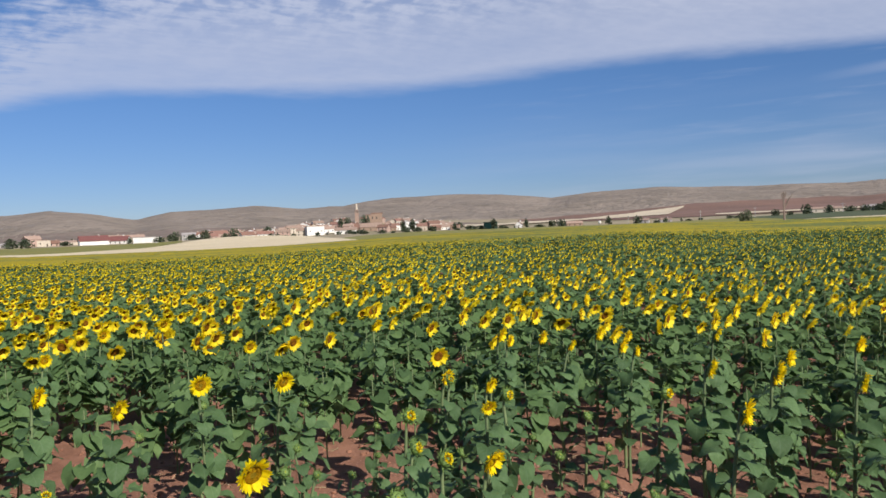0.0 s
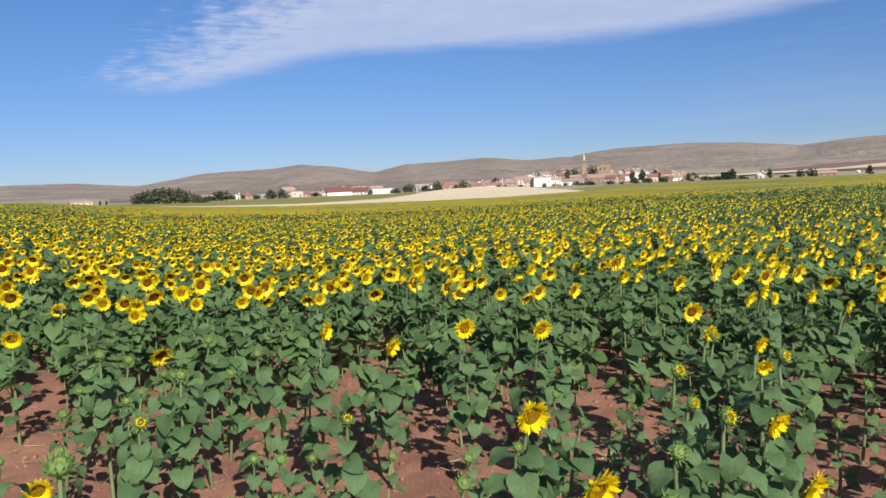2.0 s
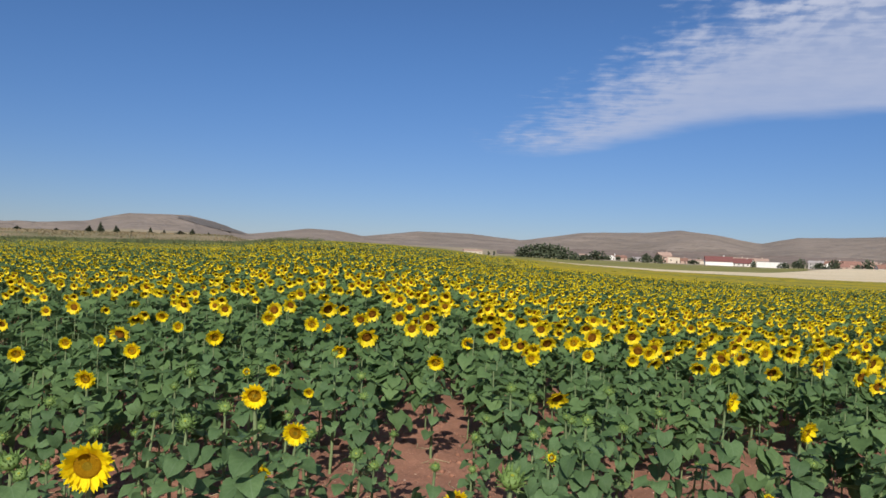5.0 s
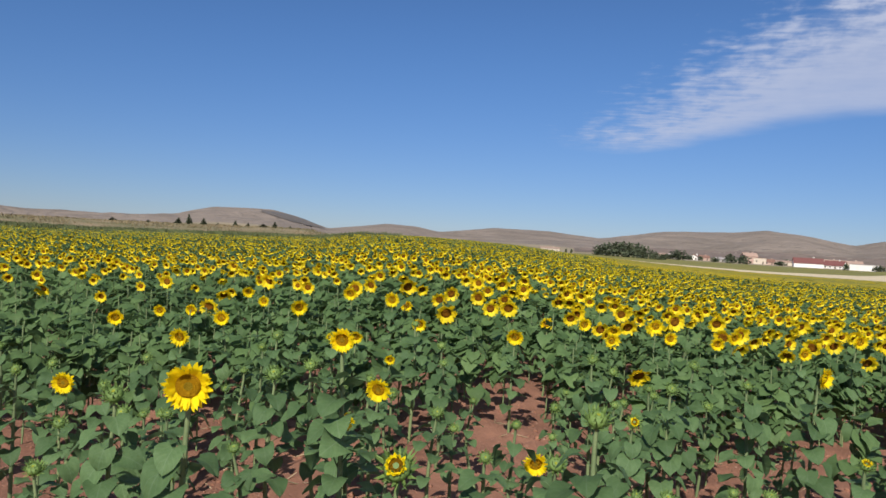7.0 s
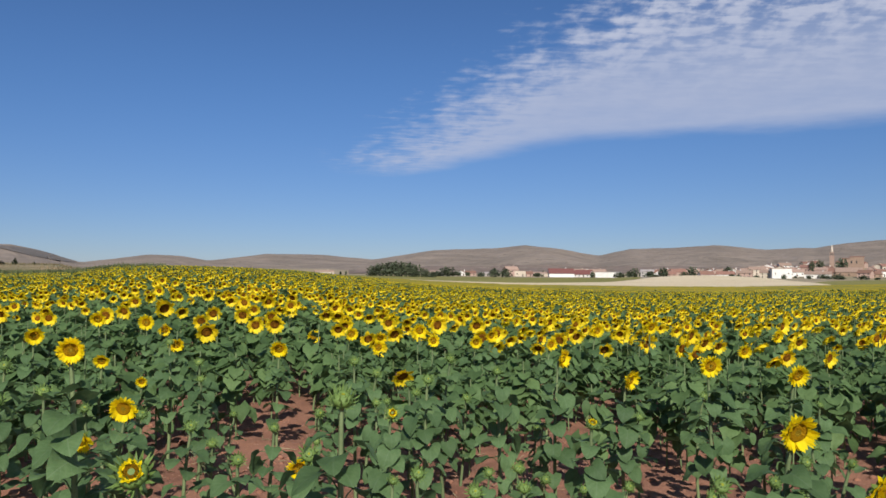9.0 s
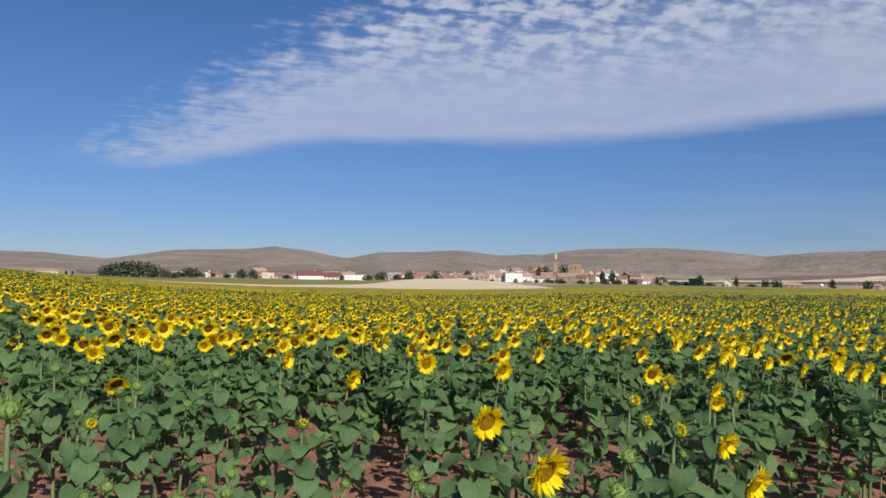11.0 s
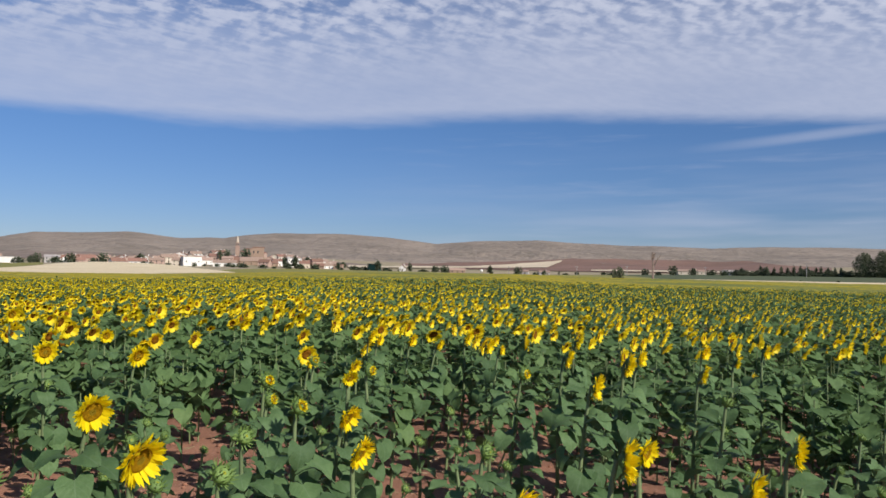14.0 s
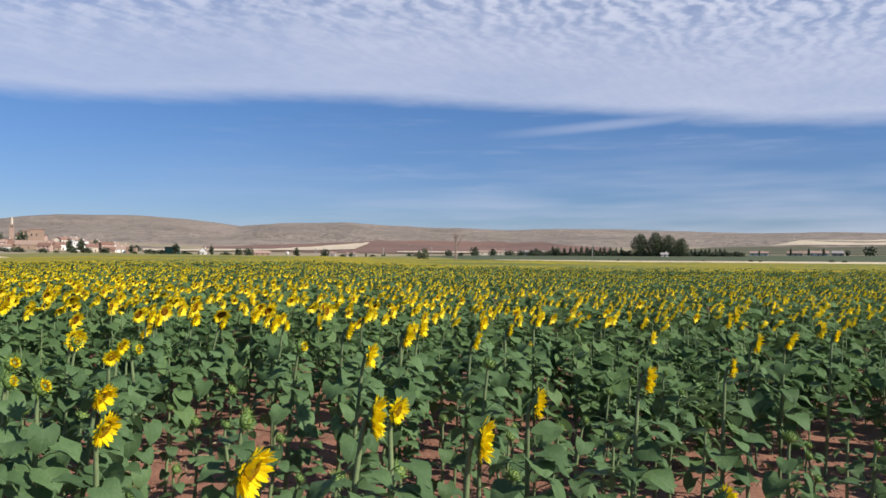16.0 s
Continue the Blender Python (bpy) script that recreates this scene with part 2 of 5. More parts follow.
DISC_EYE = surface("disc_florets_olive", (0.50, 0.33, 0.025), (0.58, 0.39, 0.03), 12, 0.9, 60, 1.0, 0.03, sheen=0.05)
BUD_HEART = surface("bud_heart", (0.40, 0.40, 0.04), (0.30, 0.33, 0.04), 12, 0.9, 60, 0.6, 0.03, sheen=0.05)
BRACT = surface("sunflower_bract", (0.125, 0.205, 0.05), (0.18, 0.27, 0.07), 30, 0.6, 200, 0.3, 0.002, 0.15, through_light=0.1)
DRY_LEAF = surface("withered_leaf", (0.30, 0.20, 0.09), (0.20, 0.13, 0.06), 20, 0.9, 90, 0.4, 0.004)
WEED = surface("weed_green", (0.10, 0.14, 0.07), (0.15, 0.18, 0.09), 12, 0.8, 80, 0.2, 0.003, 0.2)
PLASTER = surface("white_plaster", (0.82, 0.79, 0.73), (0.75, 0.71, 0.65), 0.6, 0.9, 6, 0.2, 0.02, 0.06)
CREAM = surface("cream_plaster", (0.62, 0.53, 0.42), (0.53, 0.45, 0.355), 0.6, 0.9, 6, 0.2, 0.02, 0.08)
PINK = surface("pink_render", (0.50, 0.35, 0.285), (0.42, 0.29, 0.235), 0.6, 0.9, 6, 0.2, 0.02, 0.1)
STONE = surface("brown_stone", (0.36, 0.25, 0.18), (0.29, 0.20, 0.145), 0.7, 0.9, 5, 0.4, 0.04, 0.08)
GREY_WALL = surface("grey_block", (0.42, 0.39, 0.36), (0.34, 0.32, 0.30), 0.6, 0.9, 6, 0.2, 0.02, 0.08)
TILE = surface("clay_tile", (0.27, 0.145, 0.105), (0.205, 0.115, 0.088), 0.9, 0.85, 5, 0.5, 0.05, 0.16)
TILE_RED = surface("new_red_tile", (0.20, 0.078, 0.068), (0.165, 0.065, 0.058), 0.9, 0.8, 5, 0.4, 0.05, 0.05)
TILE_PALE = surface("bleached_tile", (0.38, 0.265, 0.205), (0.31, 0.215, 0.165), 0.9, 0.85, 5, 0.4, 0.05, 0.12)
DARK_GLASS = surface("dark_window", (0.035, 0.04, 0.045), (0.05, 0.055, 0.06), 2, 0.25, 9, 0.0)
# hillside turned from the sun: its shade is put into this darker colour
SHADED_SLOPE = surface("shaded_slope_tint", (0.175, 0.150, 0.130), (0.125, 0.112, 0.098), 0.012, 0.95, 0.05, 0.6, 5.0, space="World")
DARK_METAL = surface("dark_green_sheet", (0.006, 0.034, 0.028), (0.009, 0.044, 0.036), 1, 0.5, 12, 0.1, 0.02)
BLACK_OPENING = surface("open_shed_front", (0.012, 0.014, 0.014), (0.02, 0.02, 0.02), 1, 0.9, 9, 0.0)
ROOF_GREY = surface("fibre_cement_sheet", (0.40, 0.36, 0.34), (0.33, 0.29, 0.27), 0.7, 0.85, 5, 0.3, 0.04, 0.1)
BARK = surface("bark", (0.16, 0.125, 0.095), (0.11, 0.085, 0.065), 3, 0.95, 25, 0.6, 0.03)
DEAD_WOOD = surface("bleached_dead_wood", (0.26, 0.20, 0.165), (0.20, 0.15, 0.125), 3, 0.95, 25, 0.5, 0.03)
TREE_LEAF = surface("tree_leaves", (0.098, 0.120, 0.064), (0.125, 0.148, 0.082), 0.8, 0.75, 6, 0.0, vary=0.35, island=True, through_light=0.12)
DARK_LEAF = surface("dark_tree_leaves", (0.078, 0.098, 0.056), (0.100, 0.122, 0.070), 0.8, 0.75, 6, 0.0, vary=0.35, island=True, through_light=0.1)
PINE_LEAF = surface("pine_needles", (0.032, 0.05, 0.024), (0.05, 0.066, 0.03), 1.2, 0.8, 8, 0.0, vary=0.3, island=True)
POLE_GREY = surface("concrete_pole", (0.46, 0.44, 0.41), (0.38, 0.36, 0.34), 2, 0.85, 20, 0.2)
PEBBLE = surface("pale_stone", (0.42, 0.28, 0.21), (0.33, 0.19, 0.13), 20, 0.9, 90, 0.3, vary=0.25, island=True)


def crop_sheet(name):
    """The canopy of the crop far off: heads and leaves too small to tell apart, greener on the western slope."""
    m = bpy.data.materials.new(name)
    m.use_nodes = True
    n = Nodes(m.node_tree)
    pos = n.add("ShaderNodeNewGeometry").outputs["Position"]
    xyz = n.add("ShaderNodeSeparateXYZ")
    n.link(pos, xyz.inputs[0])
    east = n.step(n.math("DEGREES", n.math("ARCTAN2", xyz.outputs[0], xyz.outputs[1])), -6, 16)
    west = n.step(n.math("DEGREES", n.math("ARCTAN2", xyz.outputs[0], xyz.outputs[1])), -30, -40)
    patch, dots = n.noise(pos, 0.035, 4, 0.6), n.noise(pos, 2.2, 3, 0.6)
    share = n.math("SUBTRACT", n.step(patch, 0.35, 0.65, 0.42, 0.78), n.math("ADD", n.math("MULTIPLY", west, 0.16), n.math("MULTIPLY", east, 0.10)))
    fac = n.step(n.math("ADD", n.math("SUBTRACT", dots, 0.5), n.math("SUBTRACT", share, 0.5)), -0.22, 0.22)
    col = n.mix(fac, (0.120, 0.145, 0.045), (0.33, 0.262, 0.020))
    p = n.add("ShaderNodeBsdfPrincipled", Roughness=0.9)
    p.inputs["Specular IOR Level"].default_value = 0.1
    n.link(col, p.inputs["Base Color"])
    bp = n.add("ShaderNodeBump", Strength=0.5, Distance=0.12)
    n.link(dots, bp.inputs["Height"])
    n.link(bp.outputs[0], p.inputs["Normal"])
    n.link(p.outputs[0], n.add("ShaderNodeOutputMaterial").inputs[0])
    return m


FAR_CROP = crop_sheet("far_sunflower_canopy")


# ---- small helpers ----
def part(name, bm, material, parent=None, label=""):
    me = bpy.data.meshes.new(name)
    bm.to_mesh(me)
    bm.free()
    for m in material if isinstance(material, (list, tuple)) else (material,):
        me.materials.append(m)
    ob = new(name, me)
    if parent is not None:
        ob.parent = parent
    return tagged(ob, label)


def empty(name, m, label="", category="", group="", kind=""):
    ob = new(name)
    ob.empty_display_size = 0.1
    ob.matrix_basis = m
    return tagged(ob, label, category, group, kind)


def mesh_of(name, verts, faces, materials, index=None, smooth=True):
    me = bpy.data.meshes.new(name)
    me.from_pydata([tuple(v) for v in verts], [], [tuple(f) for f in faces])
    for m in materials:
        me.materials.append(m)
    if index is not None:
        me.polygons.foreach_set("material_index", np.asarray(index, dtype=np.int32))
    me.polygons.foreach_set("use_smooth", np.full(len(faces), smooth))
    me.update()
    return me


def tri_mesh(name, verts, tris, index, materials):
    """A large mesh of triangles straight from arrays."""
    me = bpy.data.meshes.new(name)
    n = len(tris)
    me.vertices.add(len(verts))
    me.vertices.foreach_set("co", np.asarray(verts, dtype=np.float32).ravel())
    me.loops.add(3 * n)
    me.loops.foreach_set("vertex_index", np.asarray(tris, dtype=np.int32).ravel())
    me.polygons.add(n)
    me.polygons.foreach_set("loop_start", np.arange(0, 3 * n, 3, dtype=np.int32))
    for m in materials:
        me.materials.append(m)
    me.polygons.foreach_set("material_index", np.asarray(index, dtype=np.int32))
    me.polygons.foreach_set("use_smooth", np.ones(n, dtype=bool))
    me.update()
    me.validate()
    return me


def tris_of(faces):
    out = []
    for f in faces:
        out += [(f[0], f[k], f[k + 1]) for k in range(1, len(f) - 1)]
    return np.array(out, dtype=np.int32)


# ---- the lie of the land ----
EYE = 1.6
FIELD_R = 260.0
CANOPY = 0.92
EDGE_AZ = (-180, -90, -68, -53, -50, -46, -42, -38, -34, -28, -22, -12, -6, 0, 5, 20, 28, 43, 60, 120, 180)
EDGE_EL = (-.1, -.2, -.2, 0.1, .50, .55, .45, .27, -.12, -.5, -.73, -.82, -.80, -.63, -.48, -.32, -.46, -.49, -.38, -.3, -.1)
PLAIN_AZ = (-180, -70, -30, 22, 34, 43, 60, 180)
PLAIN_EL = (-.3, -.1, -.06, -.38, -.10, 0.0, .14, -.3)
RIDGE_AZ = (-180, -90, -75, -68, -64.6, -63, -61.8, -60.5, -56.5, -54.7, -52.4, -50.3, -48, -45.8, -44, -40, -36, -32.3, -29.8, -27.5, -23, -20.8, -19,
            -17.8, -15.5, -13.2, -10.5, -7.4, -4, -2, -1, 0.7, 2.6, 7, 11, 14.5, 18, 22.3, 28.4, 30.4, 34.3, 38.5, 42.5, 51, 57, 62, 180)
RIDGE_EL = (1.2, 1.2, .9, .73, 1.0, 1.12, 1.46, 1.76, 1.82, 1.46, .7, .97, 1.28, 1.21, .9, 1.41, 1.37, 1.03, 1.4, 1.72, 1.87, 2.1, 1.92,
            1.72, 1.26, 1.8, 1.87, 2.04, 1.75, 1.84, 1.78, 2.08, 2.27, 2.33, 2.18, 1.74, 2.01, 2.12, 1.82, 1.86, 1.72, 1.88, 1.83, 1.6, 1.68, 1.55, 1.2)


def smooth01(t):
    t = np.clip(t, 0, 1)
    return t * t * (3 - 2 * t)


def waves(x, y, seed, octaves=4):
    """Smooth wandering relief, about -1 to 1."""
    rng = np.random.RandomState(seed)
    total = 0
    for k in range(octaves):
        for _ in range(4):
            a, p = rng.uniform(0, 2 * np.pi, 2)
            total = total + np.sin((x * np.cos(a) + y * np.sin(a)) * 2 ** k * rng.uniform(.8, 1.25) + p) * .5 ** k
    return total / 4


def land(x, y):
    """Height of the ground."""
    x, y = np.asarray(x, float), np.asarray(y, float)
    r, az = np.hypot(x, y), np.degrees(np.arctan2(x, y))
    z_edge = EYE + FIELD_R * np.tan(np.radians(np.interp(az, EDGE_AZ, EDGE_EL))) - CANOPY
    fall = 0.85 - 0.35 * smooth01((az + 4) / 22)
    z_near = z_edge * np.minimum(r / FIELD_R, 1) ** fall
    z_plain = EYE + 800 * np.tan(np.radians(np.interp(az, PLAIN_AZ, PLAIN_EL)))
    z = z_near + (z_plain - z_edge) * np.clip((r - FIELD_R) / 540, 0, 1)
    # bank on the left, stubble swell, village knoll
    bank = smooth01((-51 - az) / 3) * smooth01((az + 110) / 20)
    z = z + bank * 4.1 * smooth01((r - FIELD_R - 5) / 105) * smooth01((720 - r) / 250)
    mx, my = heading(-8.2, 560)
    z = z + 2.9 * np.exp(-(((x - mx) / 52) ** 2 + ((y - my) / 85) ** 2))
    kx, ky = heading(0.9, 870)
    z = z + 11.5 * np.exp(-(((x - kx) / 78) ** 2 + ((y - ky) / 60) ** 2))
    # hills
    ridge = EYE + 3000 * np.tan(np.radians(np.interp(az, RIDGE_AZ, RIDGE_EL) + .022 * waves(az * 1.3, az * .2, 9, 4)))
    t = (r - 1000) / 2000
    rise = 0.35 * np.clip(t, 0, 1) + 0.65 * smooth01(t)
    hollow = np.clip(t, 0, 1) ** 1.6 * np.clip(1 - t, 0, 1) ** 2 * 7
    z = z + (ridge - z) * rise * (t > 0) + hollow * (16 * waves(x / 260, y / 260, 5, 3) + 13 * (1 - 2 * np.abs(waves(x / 150, y / 150, 6, 3))))
    z = z - np.clip((r - 3050) / 900, 0, 1) * 40
    return z


def at(az, r, sink=0.0):
    x, y = heading(az, r)
    return x, y, float(land(x, y)) - sink


def clods(x, y, r):
    near = np.clip((14 - r) / 6, 0, 1)
    return near * (0.022 * waves(x * 3.1, y * 3.1, 11, 4) + 0.010 * waves(x * 22, y * 22, 12, 3))


rings = np.concatenate([np.arange(0.06, 9, 0.06), 9 * 1.045 ** np.arange(0, 143)])
rings = np.concatenate([[0.001], rings[rings < 4850]])
spokes = np.concatenate([np.arange(-78, 70, 0.36), np.arange(70, 282, 4.0)])
A, RR = np.meshgrid(np.radians(spokes), rings)
GX, GY = np.sin(A) * RR, np.cos(A) * RR - 0.7
GZ = land(GX, GY) + clods(GX, GY, RR)
rows_n, cols_n = GX.shape
gi = np.arange(rows_n * cols_n).reshape(rows_n, cols_n)
nxt = np.roll(gi, -1, axis=1)
quads = np.stack([gi[:-1], gi[1:], nxt[1:], nxt[:-1]], -1).reshape(-1, 4)
zone_r = np.repeat(RR[:-1, :1], cols_n, axis=1).ravel()
zone = np.where(zone_r < FIELD_R, 0, np.where(zone_r < 1320, 1, 2))
tri = np.concatenate([quads[:, [0, 2, 1]], quads[:, [0, 3, 2]]])
ground = new("ground", tri_mesh("ground", np.stack([GX, GY, GZ], -1).reshape(-1, 3), tri, np.tile(zone, 2), [SOIL, PLAIN, SCRUB]))
tagged(ground, "red clay soil running out to a dry plain and bare brown hills", "ground", kind="structure")


def far_r(az, el, r0=620.0, r1=3000.0):
    """Distance at which the land in the direction az stands at the height angle el."""
    rs = np.linspace(r0, r1, 400)
    x, y = heading(az, 1.0)
    top = np.maximum.accumulate(np.degrees(np.arctan2(land(x * rs, y * rs) - EYE, rs)))
    return float(rs[min(int(np.searchsorted(top, el)), 399)])


def parcel(name, azs, near, far, material, label, lift=0.3, by_angle=False):
    """A field laid over the land, between two borders."""
    n, m = 60, 14
    fine_az = np.linspace(azs[0], azs[-1], n)
    a, b = np.interp(fine_az, azs, near), np.interp(fine_az, azs, far)
    if by_angle:
        a = np.array([far_r(q, e) for q, e in zip(fine_az, a)])
        b = np.array([far_r(q, e) for q, e in zip(fine_az, b)])
    b = np.maximum(b * (1 + .02 * waves(fine_az * 1.3, 0 * fine_az, 23, 3)), a + 0.5) if by_angle else np.maximum(b, a + 0.5)
    verts, faces = [], []
    for k in range(n):
        for j in range(m + 1):
            r = a[k] + (b[k] - a[k]) * j / m
            x, y = heading(fine_az[k], r)
            verts.append((x, y, float(land(x, y)) + lift * min(1.0, r / 300)))
    for k in range(n - 1):
        for j in range(m):
            q = k * (m + 1) + j
            faces.append((q, q + 1, q + m + 2, q + m + 1))
    ob = new(name, mesh_of(name, verts, faces, [material]))
    ob.data.flip_normals() if ob.data.polygons[0].normal.z < 0 else None
    return tagged(ob, label, "field", kind="structure")


parcel("stubble_field", (-34, -28, -20, -15, -12, -8, -4, -1.5, 0.5), (261,) * 9, (318, 320, 330, 375, 500, 590, 540, 420, 275), STUBBLE, "pale mown wheat stubble on a low swell")
parcel("stubble_strip", (26, 34, 45, 60, 74), (261,) * 5, (275, 325, 335, 345, 345), STUBBLE, "pale mown strip beyond the sunflowers")
parcel("green_strip", (26, 31, 34, 45, 60, 74), (702, 312, 327, 337, 347, 347), (710, 740, 760, 800, 800, 800), GREEN_FIELD, "low green crop on the plain")
parcel("green_meadow", (-1, 4, 12, 20, 26, 31), (262, 262, 262, 262, 277, 308), (420, 690, 720, 715, 700, 310), YELLOW_FIELD, "yellow-green crop beyond the sunflowers")
parcel("bleached_field", (8, 13, 16.7, 19.8, 22.8, 23.9), (-.16, -.10, -.02, .04, .13, .61), (-.02, .05, .08, .30, .55, .66), PALE_FIELD, "bleached bare field on the hill foot", 1.6, True)
parcel("bleached_field", (26, 31, 38), (-.06, -.04, .0), (.03, .07, .12), PALE_FIELD, "bleached bare strip below red earth", 1.6, True)
parcel("red_field", (12, 17, 21, 25, 31, 37, 42), (.05, -.08, -.10, -.10, -.08, -.05, .1), (.25, .40, .62, .84, .90, .80, .45), PLOUGHED, "ploughed dark red earth on the hill foot", 0.8, True)
parcel("meadow_strip", (-34, -28, -20, -15, -12.5), (320, 322, 332, 377, 490), (560, 570, 590, 600, 600), YELLOW_FIELD, "low green crop beyond the stubble", 0.25)
parcel("heath_slope", (-34, -28, -20, -12, -4, 3, 10), (.0, .05, .08, .08, .10, .05, .0), (.30, .55, .62, .58, .55, .45, .10), HEATH, "dark heath on the foot of the hills", 0.6, True)
# dark patch painting the shade on the hill's flank away from the sun
parcel("wooded_slope", (-57.2, -55.5, -54, -52.6), (1.62, 1.15, .85, .66), (1.76, 1.62, 1.26, .72), SHADED_SLOPE, "side of a hill turned from the sun, shade laid on as a dark patch", 0.8, True)
parcel("meadow_slope", (45, 49, 54, 60, 68), (.05, .12, .16, .18, .2), (.30, .62, .70, .74, .74), OLIVE, "olive green rough meadow on the hill foot", 0.6, True)
parcel("terrace_field", (52.5, 54.5, 58, 66), (.74, .80, .82, .82), (.76, 1.12, .98, 1.0), PALE_FIELD, "bleached terrace field on the slope", 0.8, True)
parcel("terrace_field", (54, 58, 66), (1.14, 1.06, 1.06), (1.18, 1.16, 1.16), PALE_FIELD, "bleached upper terrace on the slope", 0.8, True)
parcel("dry_bank", (-84, -68, -58, -52.5), (266, 266, 268, 290), (470, 470, 450, 370), DRY_BANK, "dry grassy bank above the crop", 0.1)


# ---- sunflower pieces ----
FACING = 134.0   # the way the heads look


def leaf_shape(seed, droop, rows=6, cols=4, petiole=True):
    """A heart-shaped leaf on its stalk, growing along +y from the stem."""
    rng = np.random.RandomState(seed)
    verts, faces = [], []
    reach, lift = 0.74, 0.42
    if petiole:
        for k, (y, z, rad) in enumerate(((0, 0, .035), (reach * .55, lift * .75, .022), (reach, lift, .018))):
            for j in range(3):
                a = 2 * math.pi * j / 3
                verts.append((rad * math.cos(a), y, z + rad * math.sin(a)))
        for k in range(2):
            for j in range(3):
                faces.append((3 * k + j, 3 * k + (j + 1) % 3, 3 * k + 3 + (j + 1) % 3, 3 * k + 3 + j))
    base = len(verts)
    spread = np.interp(np.linspace(0, 1, rows + 1), (0, .10, .26, .45, .66, .86, 1), (.34, .49, .56, .51, .36, .15, .0))
    skew = rng.uniform(-.06, .06)
    for i in range(rows + 1):
        u = i / rows
        for j in range(cols + 1):
            c = -1 + 2 * j / cols
            x = c * spread[i] + skew * u
            y = u - .27 * abs(c) ** 1.5 * (1 - u) ** 3
            fold = .16 * abs(c) * spread[i] + .075 * math.sin(8 * u + 3 * c + seed) * abs(c) + .03 * math.sin(5 * c + 2 * seed)
            ang = -radians(droop) * (.55 + .75 * u)
            verts.append((x, reach + y * math.cos(ang) + fold * .25, lift + y * math.sin(ang) + fold))
    for i in range(rows):
        for j in range(cols):
            q = base + i * (cols + 1) + j
            faces.append((q, q + 1, q + cols + 2, q + cols + 1))
    return np.array(verts), faces


def head_shape(seed, petals=23, bends=(1.55, 1.1, .65), length=.56, disc=0.46, wide=.100, rough=True):
    """The ray petals of a head of radius about 1 that looks along +z: rings of pointed petals that stand forward like a bowl."""
    rng = np.random.RandomState(seed)
    pv, pf = [], []
    profile = ((0, .62), (.34, 1.0), (.70, .80), (1.0, .05)) if rough else ((0, .85), (.5, 1.1), (1.0, .12))
    for layer, bend0 in enumerate(bends):
        for k in range(petals):
            a = 2 * math.pi * (k + .37 * layer) / petals + rng.normal(0, .07)
            ln = length * rng.uniform(.86, 1.12) * (1 - .06 * layer)
            half = wide * rng.uniform(.8, 1.15)
            bend = math.atan(bend0) + rng.normal(0, .10)
            curl = rng.normal(-.12, .25)
            twist = rng.normal(0, .25)
            b0 = len(pv)
            rad, z = disc * (.97 + .03 * layer), -.04 * layer
            u0 = 0
            for u, wd in profile:
                ang = bend + curl * u
                rad += (u - u0) * ln * math.cos(ang)
                z += (u - u0) * ln * math.sin(ang)
                u0 = u
                for s in (-1, 1):
                    t = s * half * wd
                    pv.append((rad * math.cos(a) - t * math.sin(a), rad * math.sin(a) + t * math.cos(a), z + twist * t * u))
            for i in range(len(profile) - 1):
                q = b0 + 2 * i
                pf.append((q, q + 2, q + 3, q + 1))
    return np.array(pv), pf


def disc_shape(disc=0.46, seg=16):
    """The round of florets: rim, middle and eye."""
    rings_ = ((1.04, -.05), (1.0, .05), (.82, .11), (.60, .10), (.36, .05), (.16, .04))
    verts, faces, idx = [], [], []
    for rad, z in rings_:
        for k in range(seg):
            a = 2 * math.pi * k / seg
            verts.append((disc * rad * math.cos(a), disc * rad * math.sin(a), z * disc * 1.6))
    for i in range(len(rings_) - 1):
        for k in range(seg):
            k2 = (k + 1) % seg
            faces.append((i * seg + k, i * seg + k2, (i + 1) * seg + k2, (i + 1) * seg + k))
            idx.append((0, 0, 1, 1, 2)[i] if i < 4 else 2)
    top = len(verts)
    verts.append((0, 0, .04 * disc))
    for k in range(seg):
        faces.append(((len(rings_) - 1) * seg + k, (len(rings_) - 1) * seg + (k + 1) % seg, top))
        idx.append(2)
    return np.array(verts), faces, idx


def back_shape(seed, disc=0.46, bracts=15, spread=1.0, seg=10):
    """The green cup behind the head with its pointed bracts, down to the neck of the stem."""
    rng = np.random.RandomState(seed)
    verts, faces = [], []
    for rad, z in ((1.06, -.02), (.95, -.28), (.55, -.50), (.20, -.72)):
        for k in range(seg):
            a = 2 * math.pi * k / seg
            verts.append((disc * rad * math.cos(a), disc * rad * math.sin(a), disc * z))
    for i in range(3):
        for k in range(seg):
            k2 = (k + 1) % seg
            faces.append((i * seg + k, (i + 1) * seg + k, (i + 1) * seg + k2, i * seg + k2))
    for layer in range(2):
        for k in range(bracts):
            a = 2 * math.pi * (k + .5 * layer) / bracts + rng.normal(0, .06)
            q = len(verts)
            w_, l_ = .13 * disc / .52, rng.uniform(.26, .46) * spread
            z0, z1 = -.16 * disc - .2 * layer * disc, -.10 * spread + rng.normal(0, .10)
            r0 = disc * (1.0 - .12 * layer)
            for rad, t, z in ((r0, -w_, z0), (r0, w_, z0), (r0 + l_ * .6, w_ * .6, z0 * .6 + z1 * .4), (r0 + l_ * .6, -w_ * .6, z0 * .6 + z1 * .4), (r0 + l_, 0, z1 + .08)):
                verts.append((rad * math.cos(a) - t * math.sin(a), rad * math.sin(a) + t * math.cos(a), z))
            faces += [(q, q + 1, q + 2, q + 3), (q + 3, q + 2, q + 4)]
    return np.array(verts), faces


